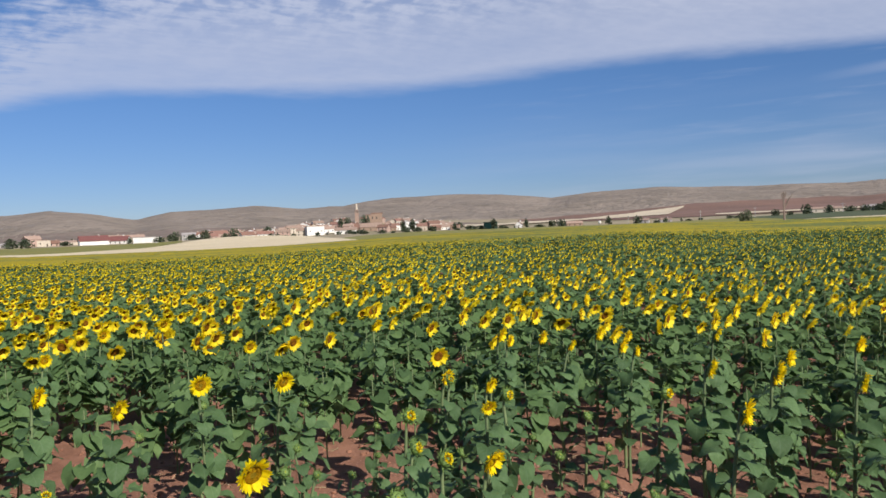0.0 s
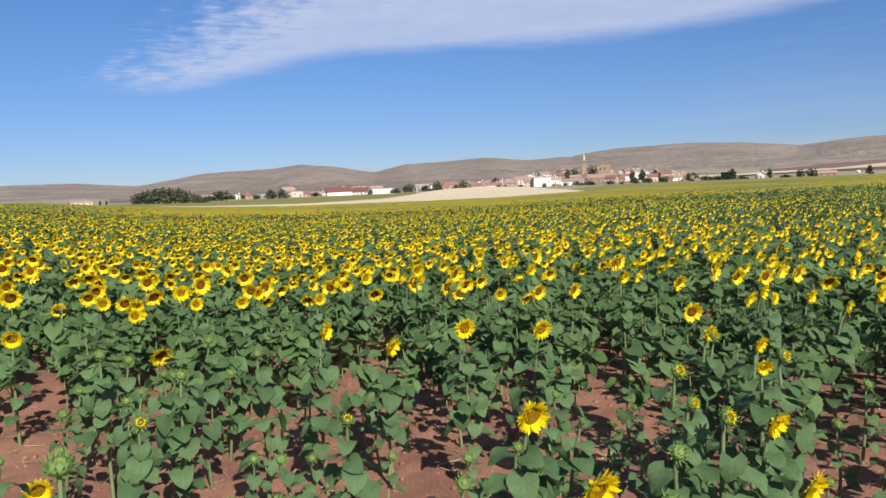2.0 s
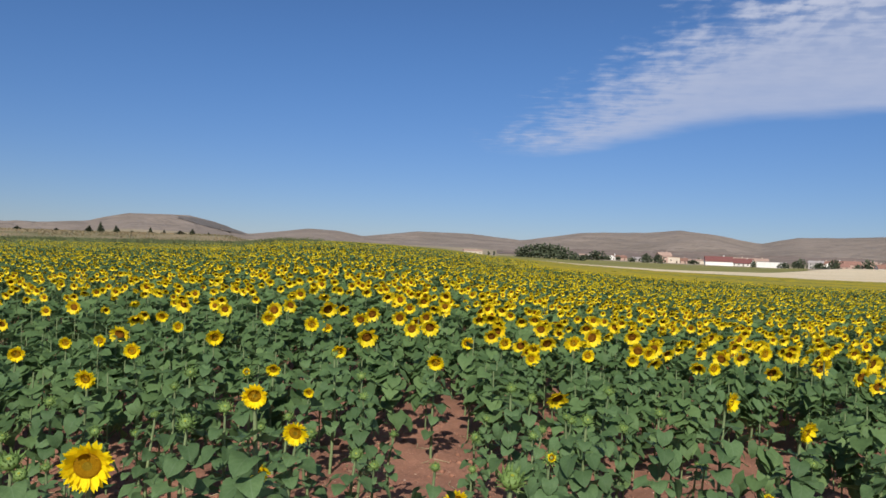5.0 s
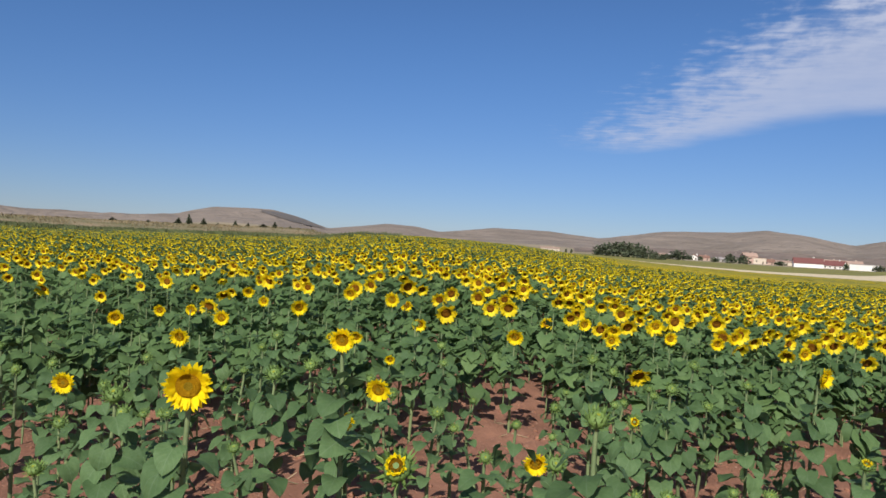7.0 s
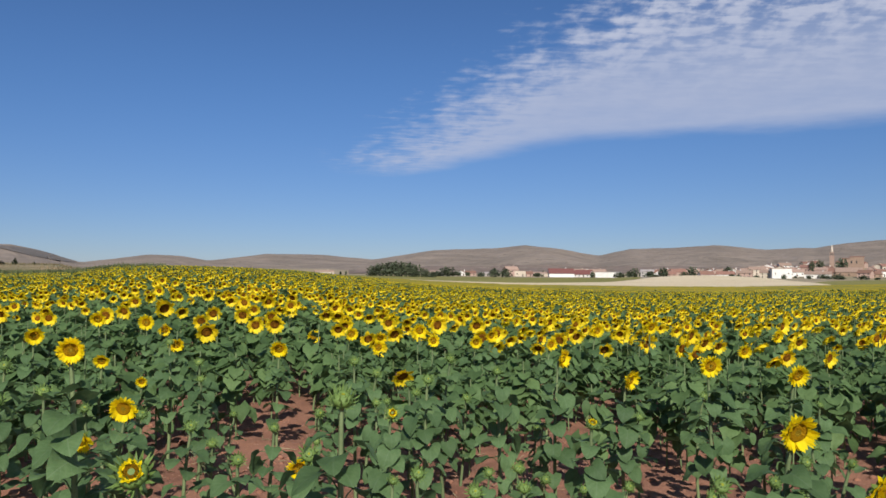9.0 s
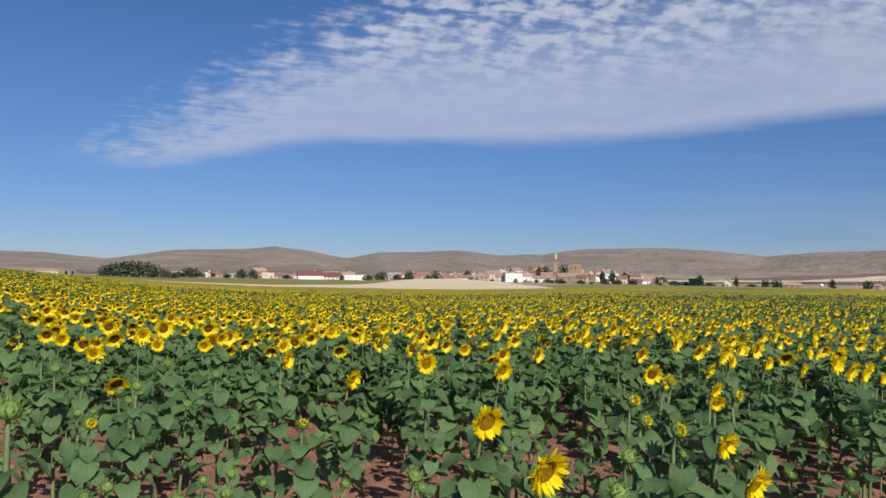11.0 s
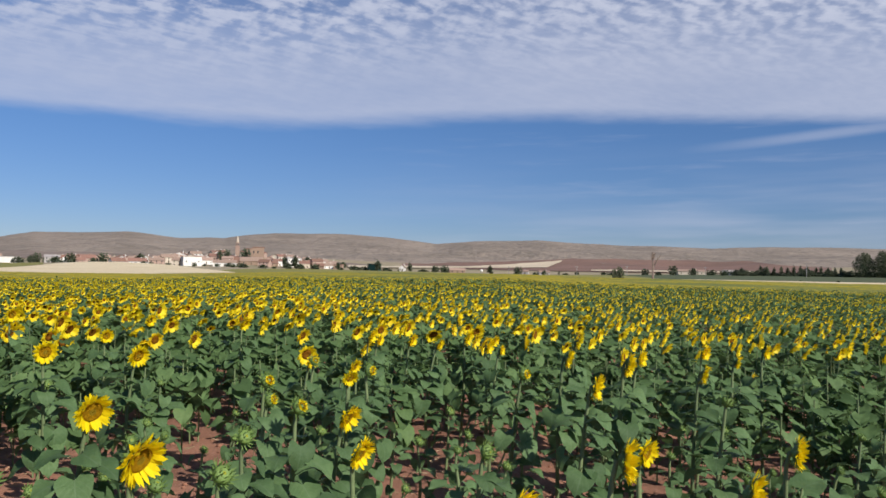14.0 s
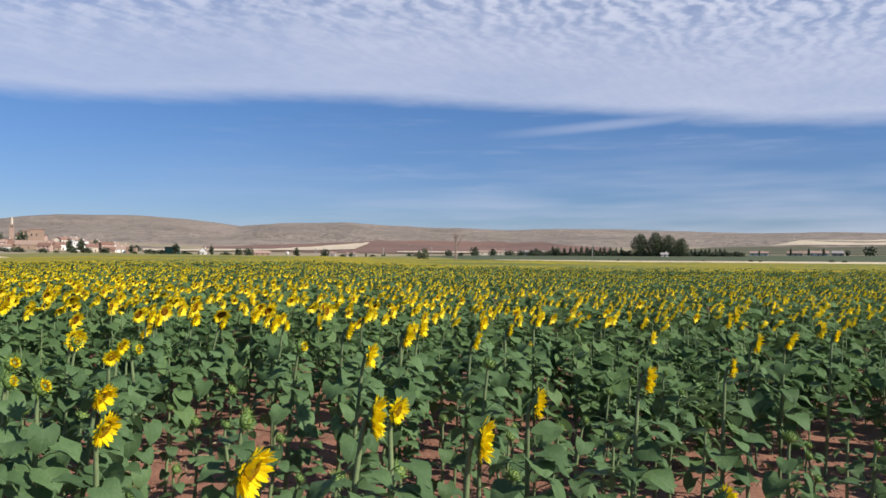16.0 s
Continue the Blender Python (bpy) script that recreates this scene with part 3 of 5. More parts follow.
def bud_shape(seed, seg=9):
    """A green ball wrapped in pointed bracts that stand up and out."""
    rng = np.random.RandomState(seed)
    verts, faces = [], []
    prof = ((.16, -.75), (.62, -.48), (.80, -.10), (.70, .18), (.40, .32))
    for rad, z in prof:
        for k in range(seg):
            a = 2 * math.pi * k / seg
            verts.append((rad * math.cos(a), rad * math.sin(a), z))
    for i in range(len(prof) - 1):
        for k in range(seg):
            k2 = (k + 1) % seg
            faces.append((i * seg + k, i * seg + k2, (i + 1) * seg + k2, (i + 1) * seg + k))
    faces.append(tuple((len(prof) - 1) * seg + k for k in range(seg)))
    for layer, (n, r0, z0, out, rise) in enumerate(((12, .66, -.42, .55, .30), (13, .80, -.12, .40, .55), (11, .72, .12, .10, .60), (8, .45, .26, -.05, .45))):
        for k in range(n):
            a = 2 * math.pi * (k + .5 * layer) / n + rng.normal(0, .08)
            o, h, w_ = out * rng.uniform(.8, 1.6), rise * rng.uniform(.7, 1.4), .115
            q = len(verts)
            for rad, t, z in ((r0, -w_, z0), (r0, w_, z0), (r0 + o * .65, w_ * .5, z0 + h * .5), (r0 + o * .65, -w_ * .5, z0 + h * .5), (r0 + o, 0, z0 + h)):
                verts.append((rad * math.cos(a) - t * math.sin(a), rad * math.sin(a) + t * math.cos(a), z))
            faces += [(q, q + 1, q + 2, q + 3), (q + 3, q + 2, q + 4)]
    return np.array(verts), faces


LEAF_MESHES = [mesh_of("leaf", *leaf_shape(k, d), [LEAF]) for k, d in enumerate((8, 22, 38, 56))]
DRY_MESH = mesh_of("leaf", *leaf_shape(9, 100), [DRY_LEAF])
PETAL_MESHES = [mesh_of("ray_petals", *head_shape(20 + k, bends=((1.15, .7, .3), (1.4, .95, .5), (.95, .55, .2))[k]), [PETAL]) for k in range(3)]
DISC_MESH = mesh_of("disc", *disc_shape()[:2], [NEAR_RIM, NEAR_MID, DISC_EYE], disc_shape()[2])
BACK_MESHES = [mesh_of("calyx", *back_shape(30 + k), [BRACT]) for k in range(2)]
# a bud that is only opening: spiky green ball
BUD_BACK = [mesh_of("calyx", *bud_shape(40 + k), [BRACT]) for k in range(3)]
OPEN_V, OPEN_F = head_shape(50, 13, (3.5, 2.0), .42, .42, .12)
BUD_PETALS = mesh_of("ray_petals", OPEN_V + np.array((0, 0, .22)), OPEN_F, [PETAL])
BUD_DISC = mesh_of("disc", disc_shape(.5)[0] + np.array((0, 0, .28)), disc_shape()[1], [PETAL, NEAR_RIM, DISC_EYE], disc_shape()[2])
GREEN_DISC = mesh_of("disc", disc_shape(.42, 10)[0] + np.array((0, 0, .30)), disc_shape(.42, 10)[1], [BRACT, BRACT, BUD_HEART], disc_shape(.42, 10)[2])


def stem_mesh(height, lean_x, lean_y, head_dir, radius, seed):
    """A tapered stem from the ground up to the neck of the head, bending over at the top. Returns the mesh, the neck and the middle line."""
    rng = np.random.RandomState(seed)
    line = []
    sway = rng.normal(0, .018, 2)
    for u in (-.03, .2, .42, .64, .84, .95):
        line.append(Vector((lean_x * u * u + sway[0] * math.sin(3 * u), lean_y * u * u + sway[1] * math.sin(3 * u), height * u)))
    neck = line[-1] + Vector((0, 0, height * .05)) + head_dir * .012
    line.append(neck)
    verts, faces = [], []
    for i, p in enumerate(line):
        d = (line[min(i + 1, len(line) - 1)] - line[max(i - 1, 0)]).normalized()
        a = d.orthogonal().normalized()
        b = d.cross(a)
        rad = radius * (1.0, .96, .88, .78, .66, .58, .55)[i]
        for k in range(6):
            t = 2 * math.pi * k / 6
            verts.append(p + (a * math.cos(t) + b * math.sin(t)) * rad)
    for i in range(len(line) - 1):
        for k in range(6):
            faces.append((6 * i + k, 6 * i + (k + 1) % 6, 6 * i + 6 + (k + 1) % 6, 6 * i + 6 + k))
    return mesh_of("stem", verts, faces, [STEM]), neck, line


def along(line, z):
    for p, q in zip(line, line[1:]):
        if p.z <= z <= q.z:
            return p.lerp(q, (z - p.z) / max(q.z - p.z, 1e-6))
    return line[-1]


def looks(facing, tilt):
    """The turn that brings +z to the horizontal direction facing, tilted up by tilt degrees."""
    x, y = heading(facing, math.cos(radians(tilt)))
    return Vector((x, y, math.sin(radians(tilt)))).to_track_quat("Z", "Y").to_matrix().to_4x4()


GROWN = {"full": 0, "opening": 0, "bud": 0}
LABELS = {
    "full": "sunflower in full bloom with drooping green leaves in red soil",
    "opening": "short sunflower with a half-open yellow head in red soil",
    "bud": "young sunflower with a spiky green closed bud in red soil",
}


def sunward(turn_):
    """Leaves swing part of the way round to the sun."""
    return turn_ - 40 * np.sin(np.radians(turn_ + SUN_AZ))


def sunflower(hx, hy, hz, size, state, rng, facing=None, tilt=None, leafy=1.0):
    """One plant whose head stands at (hx, hy, hz); size is the head's radius."""
    facing = FACING + rng.normal(0, 10) if facing is None else facing
    if tilt is None:
        tilt = {"full": rng.normal(-18, 7), "opening": rng.normal(15, 18), "bud": rng.normal(48, 18)}[state]
    turn_ = looks(facing, tilt)
    fwd = turn_.to_3x3() @ Vector((0, 0, 1))
    neck_to_head = fwd * size * .36
    lean = Vector((rng.normal(0, .03), rng.normal(0, .03), 0)) + Vector((fwd.x, fwd.y, 0)) * .035
    bx, by = hx - lean.x - neck_to_head.x, hy - lean.y - neck_to_head.y
    bz = float(land(bx, by))
    height = hz - neck_to_head.z - bz
    plant = empty("sunflower", pose(bx, by, bz), LABELS[state], "sunflower", "sunflowers near the road")
    scale_h = height / .95
    me, neck, line = stem_mesh(height, lean.x, lean.y, fwd, .0085 + .0045 * scale_h, int(rng.randint(1e6)))
    stem = new("stem", me)
    stem.parent = plant
    # leaves in a spiral, large in the middle of the stem
    count = max(8, int(round((18 * min(scale_h, 1.12)) * leafy)))
    a0 = rng.uniform(0, 360)
    for k in range(count):
        u = .26 + (.55 if state == "full" else .62) * ((k + rng.uniform(-.3, .3)) / max(count - 1, 1)) ** .8 if k else .26
        p = along(line, height * min(max(u, .1), .95))
        ln = (.061 + .047 * math.sin(math.pi * min(max((u - .02) / .98, 0), 1)) ** .8) * rng.uniform(.82, 1.22) * min(scale_h, 1.2) ** .5
        me = LEAF_MESHES[int(rng.choice(4, p=(.20, .34, .30, .16)))]
        if u < .24 and rng.rand() < .3:
            me = DRY_MESH
        leaf = new("leaf", me)
        leaf.parent = plant
        up_ = rng.normal(3, 14)
        leaf.matrix_basis = Matrix.Translation(p) @ pose(0, 0, 0, 0, 0, float(sunward(a0 + 137.5 * k + rng.normal(0, 16)))) @ pose(0, 0, 0, up_, rng.normal(0, 14), 0) @ Matrix.Diagonal((ln, ln, ln, 1))
    place = Matrix.Translation(neck + neck_to_head) @ turn_ @ pose(0, 0, 0, 0, 0, rng.uniform(0, 360)) @ Matrix.Diagonal((size, size, size, 1))
    pick = int(rng.randint(6))
    head = new("flower_head", BACK_MESHES[pick % 2] if state == "full" else BUD_BACK[pick % 3])
    head.parent = plant
    head.matrix_basis = place
    if state != "bud":
        rays = new("ray_petals", PETAL_MESHES[pick % 3] if state == "full" else BUD_PETALS)
        rays.parent = head
    d = new("disc", {"full": DISC_MESH, "opening": BUD_DISC, "bud": GREEN_DISC}[state])
    d.parent = head
    GROWN[state] += 1
    return plant


# Heads whose places are known: x, y, height, radius.
FULL_A = [
    (-.12, 3.18, .96, .083), (.87, 3.44, .86, .072), (-.68, 4.94, .99, .076), (-.19, 5.15, .94, .076), (-1.16, 4.92, .88, .076), (-1.58, 4.83, 1.0, .072),
    (-4.08, 5.04, .93, .080), (-5.01, 4.82, .94, .074), (-4.28, 6.92, .77, .080), (-4.61, 6.91, .90, .080), (-5.93, 5.32, 1.07, .085), (-6.41, 5.15, 1.10, .085),
    (.79, 2.67, .89, .064), (1.51, 2.14, .96, .080), (2.19, 3.71, .92, .080), (2.43, 4.60, .96, .076), (2.80, 2.32, .96, .070), (2.23, 2.30, .91, .068),
    (-2.29, 1.13, 1.19, .084), (-2.54, 1.92, 1.26, .056), (-5.76, 4.03, 1.04, .085), (.12, 2.45, .95, .085), (1.66, 1.78, .95, .075), (1.03, 1.79, .95, .075),
]
FULL_B = [
    (1.63, 2.27, .95, .052), (2.76, 4.42, .95, .078), (2.37, 6.03, .89, .075), (2.02, 6.19, .89, .06), (2.41, 6.76, .89, .08), (1.58, 7.0, .89, .08),
    (3.30, 6.31, .89, .075), (2.84, 4.55, .90, .07), (3.23, 5.08, .89, .075), (3.17, 4.23, .90, .072), (3.84, 4.83, .89, .06), (3.56, 2.53, .93, .055),
    (4.86, 3.42, .89, .082), (4.94, 3.22, .93, .078), (5.87, 3.52, .89, .06), (4.52, 5.39, .89, .07), (-4.94, 2.48, .95, .072), (-6.12, 3.46, .92, .075),
    (-6.59, 2.75, .90, .075), (1.10, 4.84, .90, .06), (.88, 5.2, .89, .06), (-4.60, 3.75, .93, .062), (-4.26, 3.80, .80, .045), (.97, 4.15, .93, .05),
]
FULL_C = [
    (1.94, 6.9, .86, .07), (2.61, 6.55, .88, .06), (-.71, 7.3, .87, .07), (-3.28, 7.2, .85, .075), (-3.73, 7.1, .85, .075), (-4.31, 7.0, .87, .08),
    (-2.50, 7.3, .85, .07), (-5.01, 6.75, .87, .08), (3.98, 5.43, .89, .07), (1.58, 6.6, .89, .06), (2.38, 5.72, .89, .05), (-7.04, 6.6, .88, .085),
    (-2.32, 8.32, .93, .085), (-1.83, 8.78, .96, .09), (-.57, 9.41, .86, .085), (-3.23, 7.47, .90, .08), (-4.09, 7.46, .92, .085), (.46, 7.86, .94, .085),
    (-8.45, 5.2, .95, .085), (-7.68, 4.92, .90, .07), (-7.11, 3.40, .89, .065), (-7.08, 3.70, .89, .065),
]
OPENING = [
    (-2.05, 3.44, .82, .042), (.54, 4.02, .93, .048), (.53, 3.43, .94, .042), (-4.56, 3.46, .93, .05), (1.98, 4.19, .92, .05),
    (-1.90, 1.67, .93, .066), (.88, 5.01, .90, .04), (1.10, 4.37, .93, .05), (-.95, 3.30, .88, .035), (.63, 3.21, .94, .045),
]
BUDS = [
    (-2.87, 4.33, .95, .045), (-2.36, 4.78, .95, .045), (-2.09, 3.92, .93, .042), (-1.88, 4.43, .93, .04), (-3.42, 2.22, .95, .055), (-4.71, 3.10, .95, .05),
    (-1.39, 2.03, 1.14, .056), (-3.18, 1.29, .98, .06), (-3.79, 2.72, .90, .048), (.35, 2.55, .86, .05), (.42, 3.0, .88, .045), (1.28, 2.75, .85, .045), (2.65, 3.25, .9, .05),
]
# Heads that look another way than most: heading and tilt.
AIM = {
    (.12, 2.45): (130, -22), (-.12, 3.18): (142, -20), (1.03, 1.79): (137, -22), (1.51, 2.14): (119, -3), (1.66, 1.78): (122, -6), (2.23, 2.30): (124, -8), (2.80, 2.32): (130, -10),
    (.87, 3.44): (130, -26), (.79, 2.67): (130, -24), (-.68, 4.94): (146, -15), (-1.58, 4.83): (98, -10), (-2.29, 1.13): (126, -8), (2.19, 3.71): (126, -12),
}
# bare patches of soil: x, y, radius
BARE = [(2.25, 6.35, .5), (-4.1, 4.9, .45), (-2.3, 6.2, .45), (-1.9, 7.2, .4), (-4.9, 6.5, .4), (.39, 6.77, .35), (-1.0, 5.5, .35), (1.9, 6.85, .3), (3.2, 7.2, .35), (5.5, 3.3, .5), (4.8, 5.4, .35), (-2.0, 7.8, .3)]

rng = np.random.RandomState(7)
taken = []
for rows_, state in ((FULL_A, "full"), (FULL_B, "full"), (FULL_C, "full"), (OPENING, "opening"), (BUDS, "bud")):
    for x, y, z, s in rows_:
        aim, nod = AIM.get((x, y), (None, None))
        sunflower(x, y, z, s * (.80 if state == "bud" else .9 if state == "opening" else 1.0), state, rng, aim, nod)
        taken.append((x, y))

# The rest of the crop stands in rows.
ROW_AZ, ROW_GAP, PLANT_GAP = 78.0, 0.55, 0.32
NEAR_R = 6.3


def crop(r_max, jitter=0.11, keep=1.0, gap=1.0):
    """Plant places in rows out to r_max, in the part of the land before the road."""
    n = int(r_max / (ROW_GAP * gap)) + 1
    m = int(r_max / (PLANT_GAP * gap)) + 1
    i, j = np.meshgrid(np.arange(-n, n + 1), np.arange(-m, m + 1), indexing="ij")
    u = i.ravel() * ROW_GAP * gap + rng.normal(0, jitter * gap, i.size)
    v = (j.ravel() + .5 * (i.ravel() % 2)) * PLANT_GAP * gap + rng.normal(0, jitter * 1.2 * gap, i.size)
    a = radians(ROW_AZ)
    x, y = u * math.cos(a) + v * math.sin(a), -u * math.sin(a) + v * math.cos(a)
    r, az_ = np.hypot(x, y), np.degrees(np.arctan2(x, y))
    ok = (r < r_max) & (az_ > -77) & (az_ < 69) & (rng.rand(i.size) < keep)
    return x[ok], y[ok]


def blooming(x, y):
    """Share of plants in flower: few beside the road, nearly all farther in."""
    r, az_ = np.hypot(x, y), np.degrees(np.arctan2(x, y))
    edge = 7.8 + 1.5 * smooth01((az_ - 28) / 25) + 3.2 * smooth01((-40 - az_) / 18)
    share = .03 + .42 * smooth01((r - edge) / 1.2) + .51 * smooth01((r - edge - 1.0) / 2.2)
    sparse = smooth01((-34 - az_) / 14)
    share = share * (1 - .25 * sparse * smooth01((26 - r) / 14)) + .10 * sparse * smooth01((8 - np.abs(r - 8)) / 3)
    thin = .12 * smooth01((r - 70) / 60) + .30 * smooth01((az_ + 4) / 15) * smooth01((r - 16) / 10) * smooth01((130 - r) / 60) + (.30 + .12 * smooth01((r - 24) / 30) - .24 * smooth01((np.sin(x * .11 + 1.7 * np.sin(y * .06)) - .1) / .5)) * smooth01((-32 - az_) / 10) * smooth01((r - 14) / 16)
    return share * (1 - np.clip(thin, 0, .97))


px, py = crop(NEAR_R + .6)
spill = []
shown = [(q[0], q[1]) for rows_ in (FULL_A, FULL_B, OPENING) for q in rows_]
for x, y in sorted(zip(px, py), key=lambda p: p[0] ** 2 + p[1] ** 2):
    r = math.hypot(x, y)
    if r < 1.75 or y < .75 or any((x - a) ** 2 + (y - b) ** 2 < .05 for a, b in taken) or any((x - a) ** 2 + (y - b) ** 2 < c * c for a, b, c in BARE):
        continue
    if r < 4.4 and rng.rand() < .07:
        continue
    before = any(0 < math.hypot(a, b) - r < 2.4 and abs(math.atan2(a, b) - math.atan2(x, y)) < 1.1 * c / math.hypot(a, b) for a, b, c in BARE)
    if before and rng.rand() < .18:
        continue
    taken.append((x, y))
    if sum(GROWN.values()) >= 238:
        spill.append((x, y))
        continue
    state = "full" if rng.rand() < blooming(x, y) * .4 else "bud"
    tall = rng.normal(.73, .08) if r < 5 else rng.normal(.80, .07)
    tall = min(tall, .92) * (.66 if before else 1)
    if any(0 < math.hypot(a, b) - r < .9 and abs(math.degrees(math.atan2(a, b) - math.atan2(x, y))) < 3.5 for a, b in shown):
        tall, state = min(tall, .66), "bud"
    tall += float(land(x, y))
    sunflower(x, y, tall, .075 if state == "full" else rng.uniform(.024, .038), state, rng)


# ---- the field beyond, as one mass ----
class Mass:
    """Collects copies of small shapes into one mesh."""

    def __init__(self):
        self.v, self.t, self.m, self.n = [], [], [], 0

    def add(self, shape, faces, index, rot, size, place):
        """shape: N x 3; rot: K x 3 x 3; size: K; place: K x 3."""
        if len(size) == 0:
            return
        k = len(size)
        v = np.einsum("kij,nj->kni", rot, shape) * np.asarray(size)[:, None, None] + place[:, None, :]
        t = tris_of(faces)
        mi = np.repeat(index, [len(f) - 2 for f in faces]) if not np.isscalar(index) else np.full(len(t), index)
        self.v.append(v.reshape(-1, 3))
        self.t.append((t[None] + (self.n + np.arange(k) * len(shape))[:, None, None]).reshape(-1, 3))
        self.m.append(np.tile(mi, k))
        self.n += k * len(shape)

    def mesh(self, name, materials):
        return tri_mesh(name, np.concatenate(self.v), np.concatenate(self.t), np.concatenate(self.m), materials)


def turns(z, x, y=None):
    """Rotations about x, then (y), then z, in degrees."""
    z, x = np.radians(z), np.radians(x)
    y = np.zeros_like(z) if y is None else np.radians(y)
    cz, sz, cx_, sx_, cy_, sy_ = np.cos(z), np.sin(z), np.cos(x), np.sin(x), np.cos(y), np.sin(y)
    o, i = np.zeros_like(z), np.ones_like(z)
    rz = np.stack([np.stack([cz, -sz, o], -1), np.stack([sz, cz, o], -1), np.stack([o, o, i], -1)], 1)
    rx = np.stack([np.stack([i, o, o], -1), np.stack([o, cx_, -sx_], -1), np.stack([o, sx_, cx_], -1)], 1)
    ry = np.stack([np.stack([cy_, o, sy_], -1), np.stack([o, i, o], -1), np.stack([-sy_, o, cy_], -1)], 1)
    return rz @ rx @ ry


def head_turns(n, spread=14.0, tilt=-26.0):
    """+z to the heads' direction."""
    facing, up_ = FACING + rng.normal(0, spread, n), tilt + rng.normal(0, 12, n)
    # +z tipped towards -y by 90 - tilt, then swung round to the heading
    return turns(180 - facing, 90 - up_) @ turns(rng.uniform(0, 360, n), np.zeros(n))


def ring_shape(seg, r0, r1, z0, z1):
    v = [(r * math.cos(2 * math.pi * k / seg), r * math.sin(2 * math.pi * k / seg), z) for r, z in ((r0, z0), (r1, z1)) for k in range(seg)]
    return np.array(v), [(k, seg + k, seg + (k + 1) % seg, (k + 1) % seg) for k in range(seg)]


def fan_shape(seg, r, z):
    return np.array([(r * math.cos(2 * math.pi * k / seg), r * math.sin(2 * math.pi * k / seg), z) for k in range(seg)]), [tuple(range(seg))]


field = Mass()
MATS = [LEAF_FAR, STEM, PETAL_FAR, DISC_RIM, DISC_MID, BRACT]


def grow(x, y, level):
    """Plants at x, y, drawn with as much shape as their distance shows."""
    n = len(x)
    z = land(x, y)
    tall = np.clip(rng.normal(.90, .075, n), .7, 1.12)
    bloom = rng.rand(n) < blooming(x, y)
    tall = np.where(bloom, tall, tall - .08)
    base = np.stack([x, y, z], -1)
    blades = [leaf_shape(3 + q, droop, *((4, 4, True), (2, 2, False), (1, 2, False), (1, 2, False))[level]) for q, droop in enumerate((14, 30, 48))]
    count = (20, 11, 4, 4)[level]
    for k in range(count):
        u = (.24 + (.63, .60)[level] * (k / (count - 1)) ** .75) if level < 2 else (.48 + .28 * k / (count - 1))
        size = (.098 + .048 * math.sin(math.pi * u)) * rng.uniform(.8, 1.2, n) * (.94, 1.22, 1.9, 2.6)[level]
        a = sunward(rng.uniform(0, 360, n))
        p = base.copy()
        p[:, 2] += tall * u * .96
        field.add(*blades[k % 3], 0, turns(a, rng.normal(4, 14, n), rng.normal(0, 14, n)), size, p)
    if level < 2:
        sv, sf = ring_shape(5 if level == 0 else 3, .0075, .0055, 0, .97)
        rot = turns(rng.uniform(0, 360, n), rng.normal(0, 2, n))
        rot = rot * np.stack([np.ones(n), np.ones(n), tall], -1)[:, None, :]
        field.add(sv, sf, 1, rot, np.ones(n), base)
    hb = base[bloom]
    hn = len(hb)
    rot = head_turns(hn, tilt=(-22.0, -30.0, -36.0, -36.0)[level])
    fwd = rot[:, :, 2]
    hp = hb + fwd * .04
    hp[:, 2] += tall[bloom] + (.02, .05, .05, .05)[level]
    far = np.hypot(hb[:, 0], hb[:, 1])
    rad = rng.uniform(.098, .130, hn) * (1 - .34 * smooth01((far - 8.8) / 5) - .21 * smooth01((far - 13) / 17))
    if level == 0:
        field.add(*head_shape(21, 15, (1.0, .5), .58, .44, .18), 2, rot, rad, hp)
        dv, df, di = disc_shape(.44, 8)
        field.add(dv, df, np.array((3, 3, 4))[np.array(di)], rot, rad, hp)
        field.add(*bowl(9), 5, rot, rad, hp)
    elif level == 1:
        field.add(*head_shape(22, 11, (1.0,), .62, .42, .26, False), 2, rot, rad, hp)
        field.add(*head_shape(23, 8, (.55,), .58, .44, .25, False), 2, rot, rad, hp)
        field.add(*ring_shape(7, .45, .26, 0, .07), 3, rot, rad, hp)
        field.add(*fan_shape(6, .3, .06), 4, rot, rad, hp)
        field.add(*bowl(5), 5, rot, rad, hp)
    elif level == 2:
        field.add(*ring_shape(6, .40, .92, .0, .40), 2, rot, rad, hp)
        field.add(*fan_shape(5, .42, .03), 3, rot, rad, hp)
    else:
        field.add(*ring_shape(4, .38, .98, .0, .44), 2, rot, rad, hp)
        field.add(*fan_shape(4, .39, .03), 3, rot, rad, hp)


def bowl(seg):
    """The plain green back of a head."""
    v, f = ring_shape(seg, .52, .15, -.04, -.36)
    return v, [q[::-1] for q in f]


def between(x, y, r0, r1):
    r = np.hypot(x, y)
    ok = (r >= r0) & (r < r1)
    return x[ok], y[ok]


fx, fy = crop(50)
near_taken = np.array(taken)
ax_, ay_ = between(fx, fy, NEAR_R + .6, 10)
free = np.array([all((a - p) ** 2 + (b - q) ** 2 > c * c for p, q, c in BARE) and np.min((near_taken[:, 0] - a) ** 2 + (near_taken[:, 1] - b) ** 2) > .05 for a, b in zip(ax_, ay_)])
grow(np.r_[ax_[free], [p[0] for p in spill]], np.r_[ay_[free], [p[1] for p in spill]], 0)
grow(*between(fx, fy, 10, 22), 1)
grow(*between(fx, fy, 22, 50), 2)
grow(*between(*crop(84, gap=1.45), 50, 84), 3)
# on the western slope the heads can be told apart farther up
wx, wy = between(*crop(150, gap=2.0), 84, 150)
west_side = np.degrees(np.arctan2(wx, wy)) < -31
grow(wx[west_side], wy[west_side], 3)
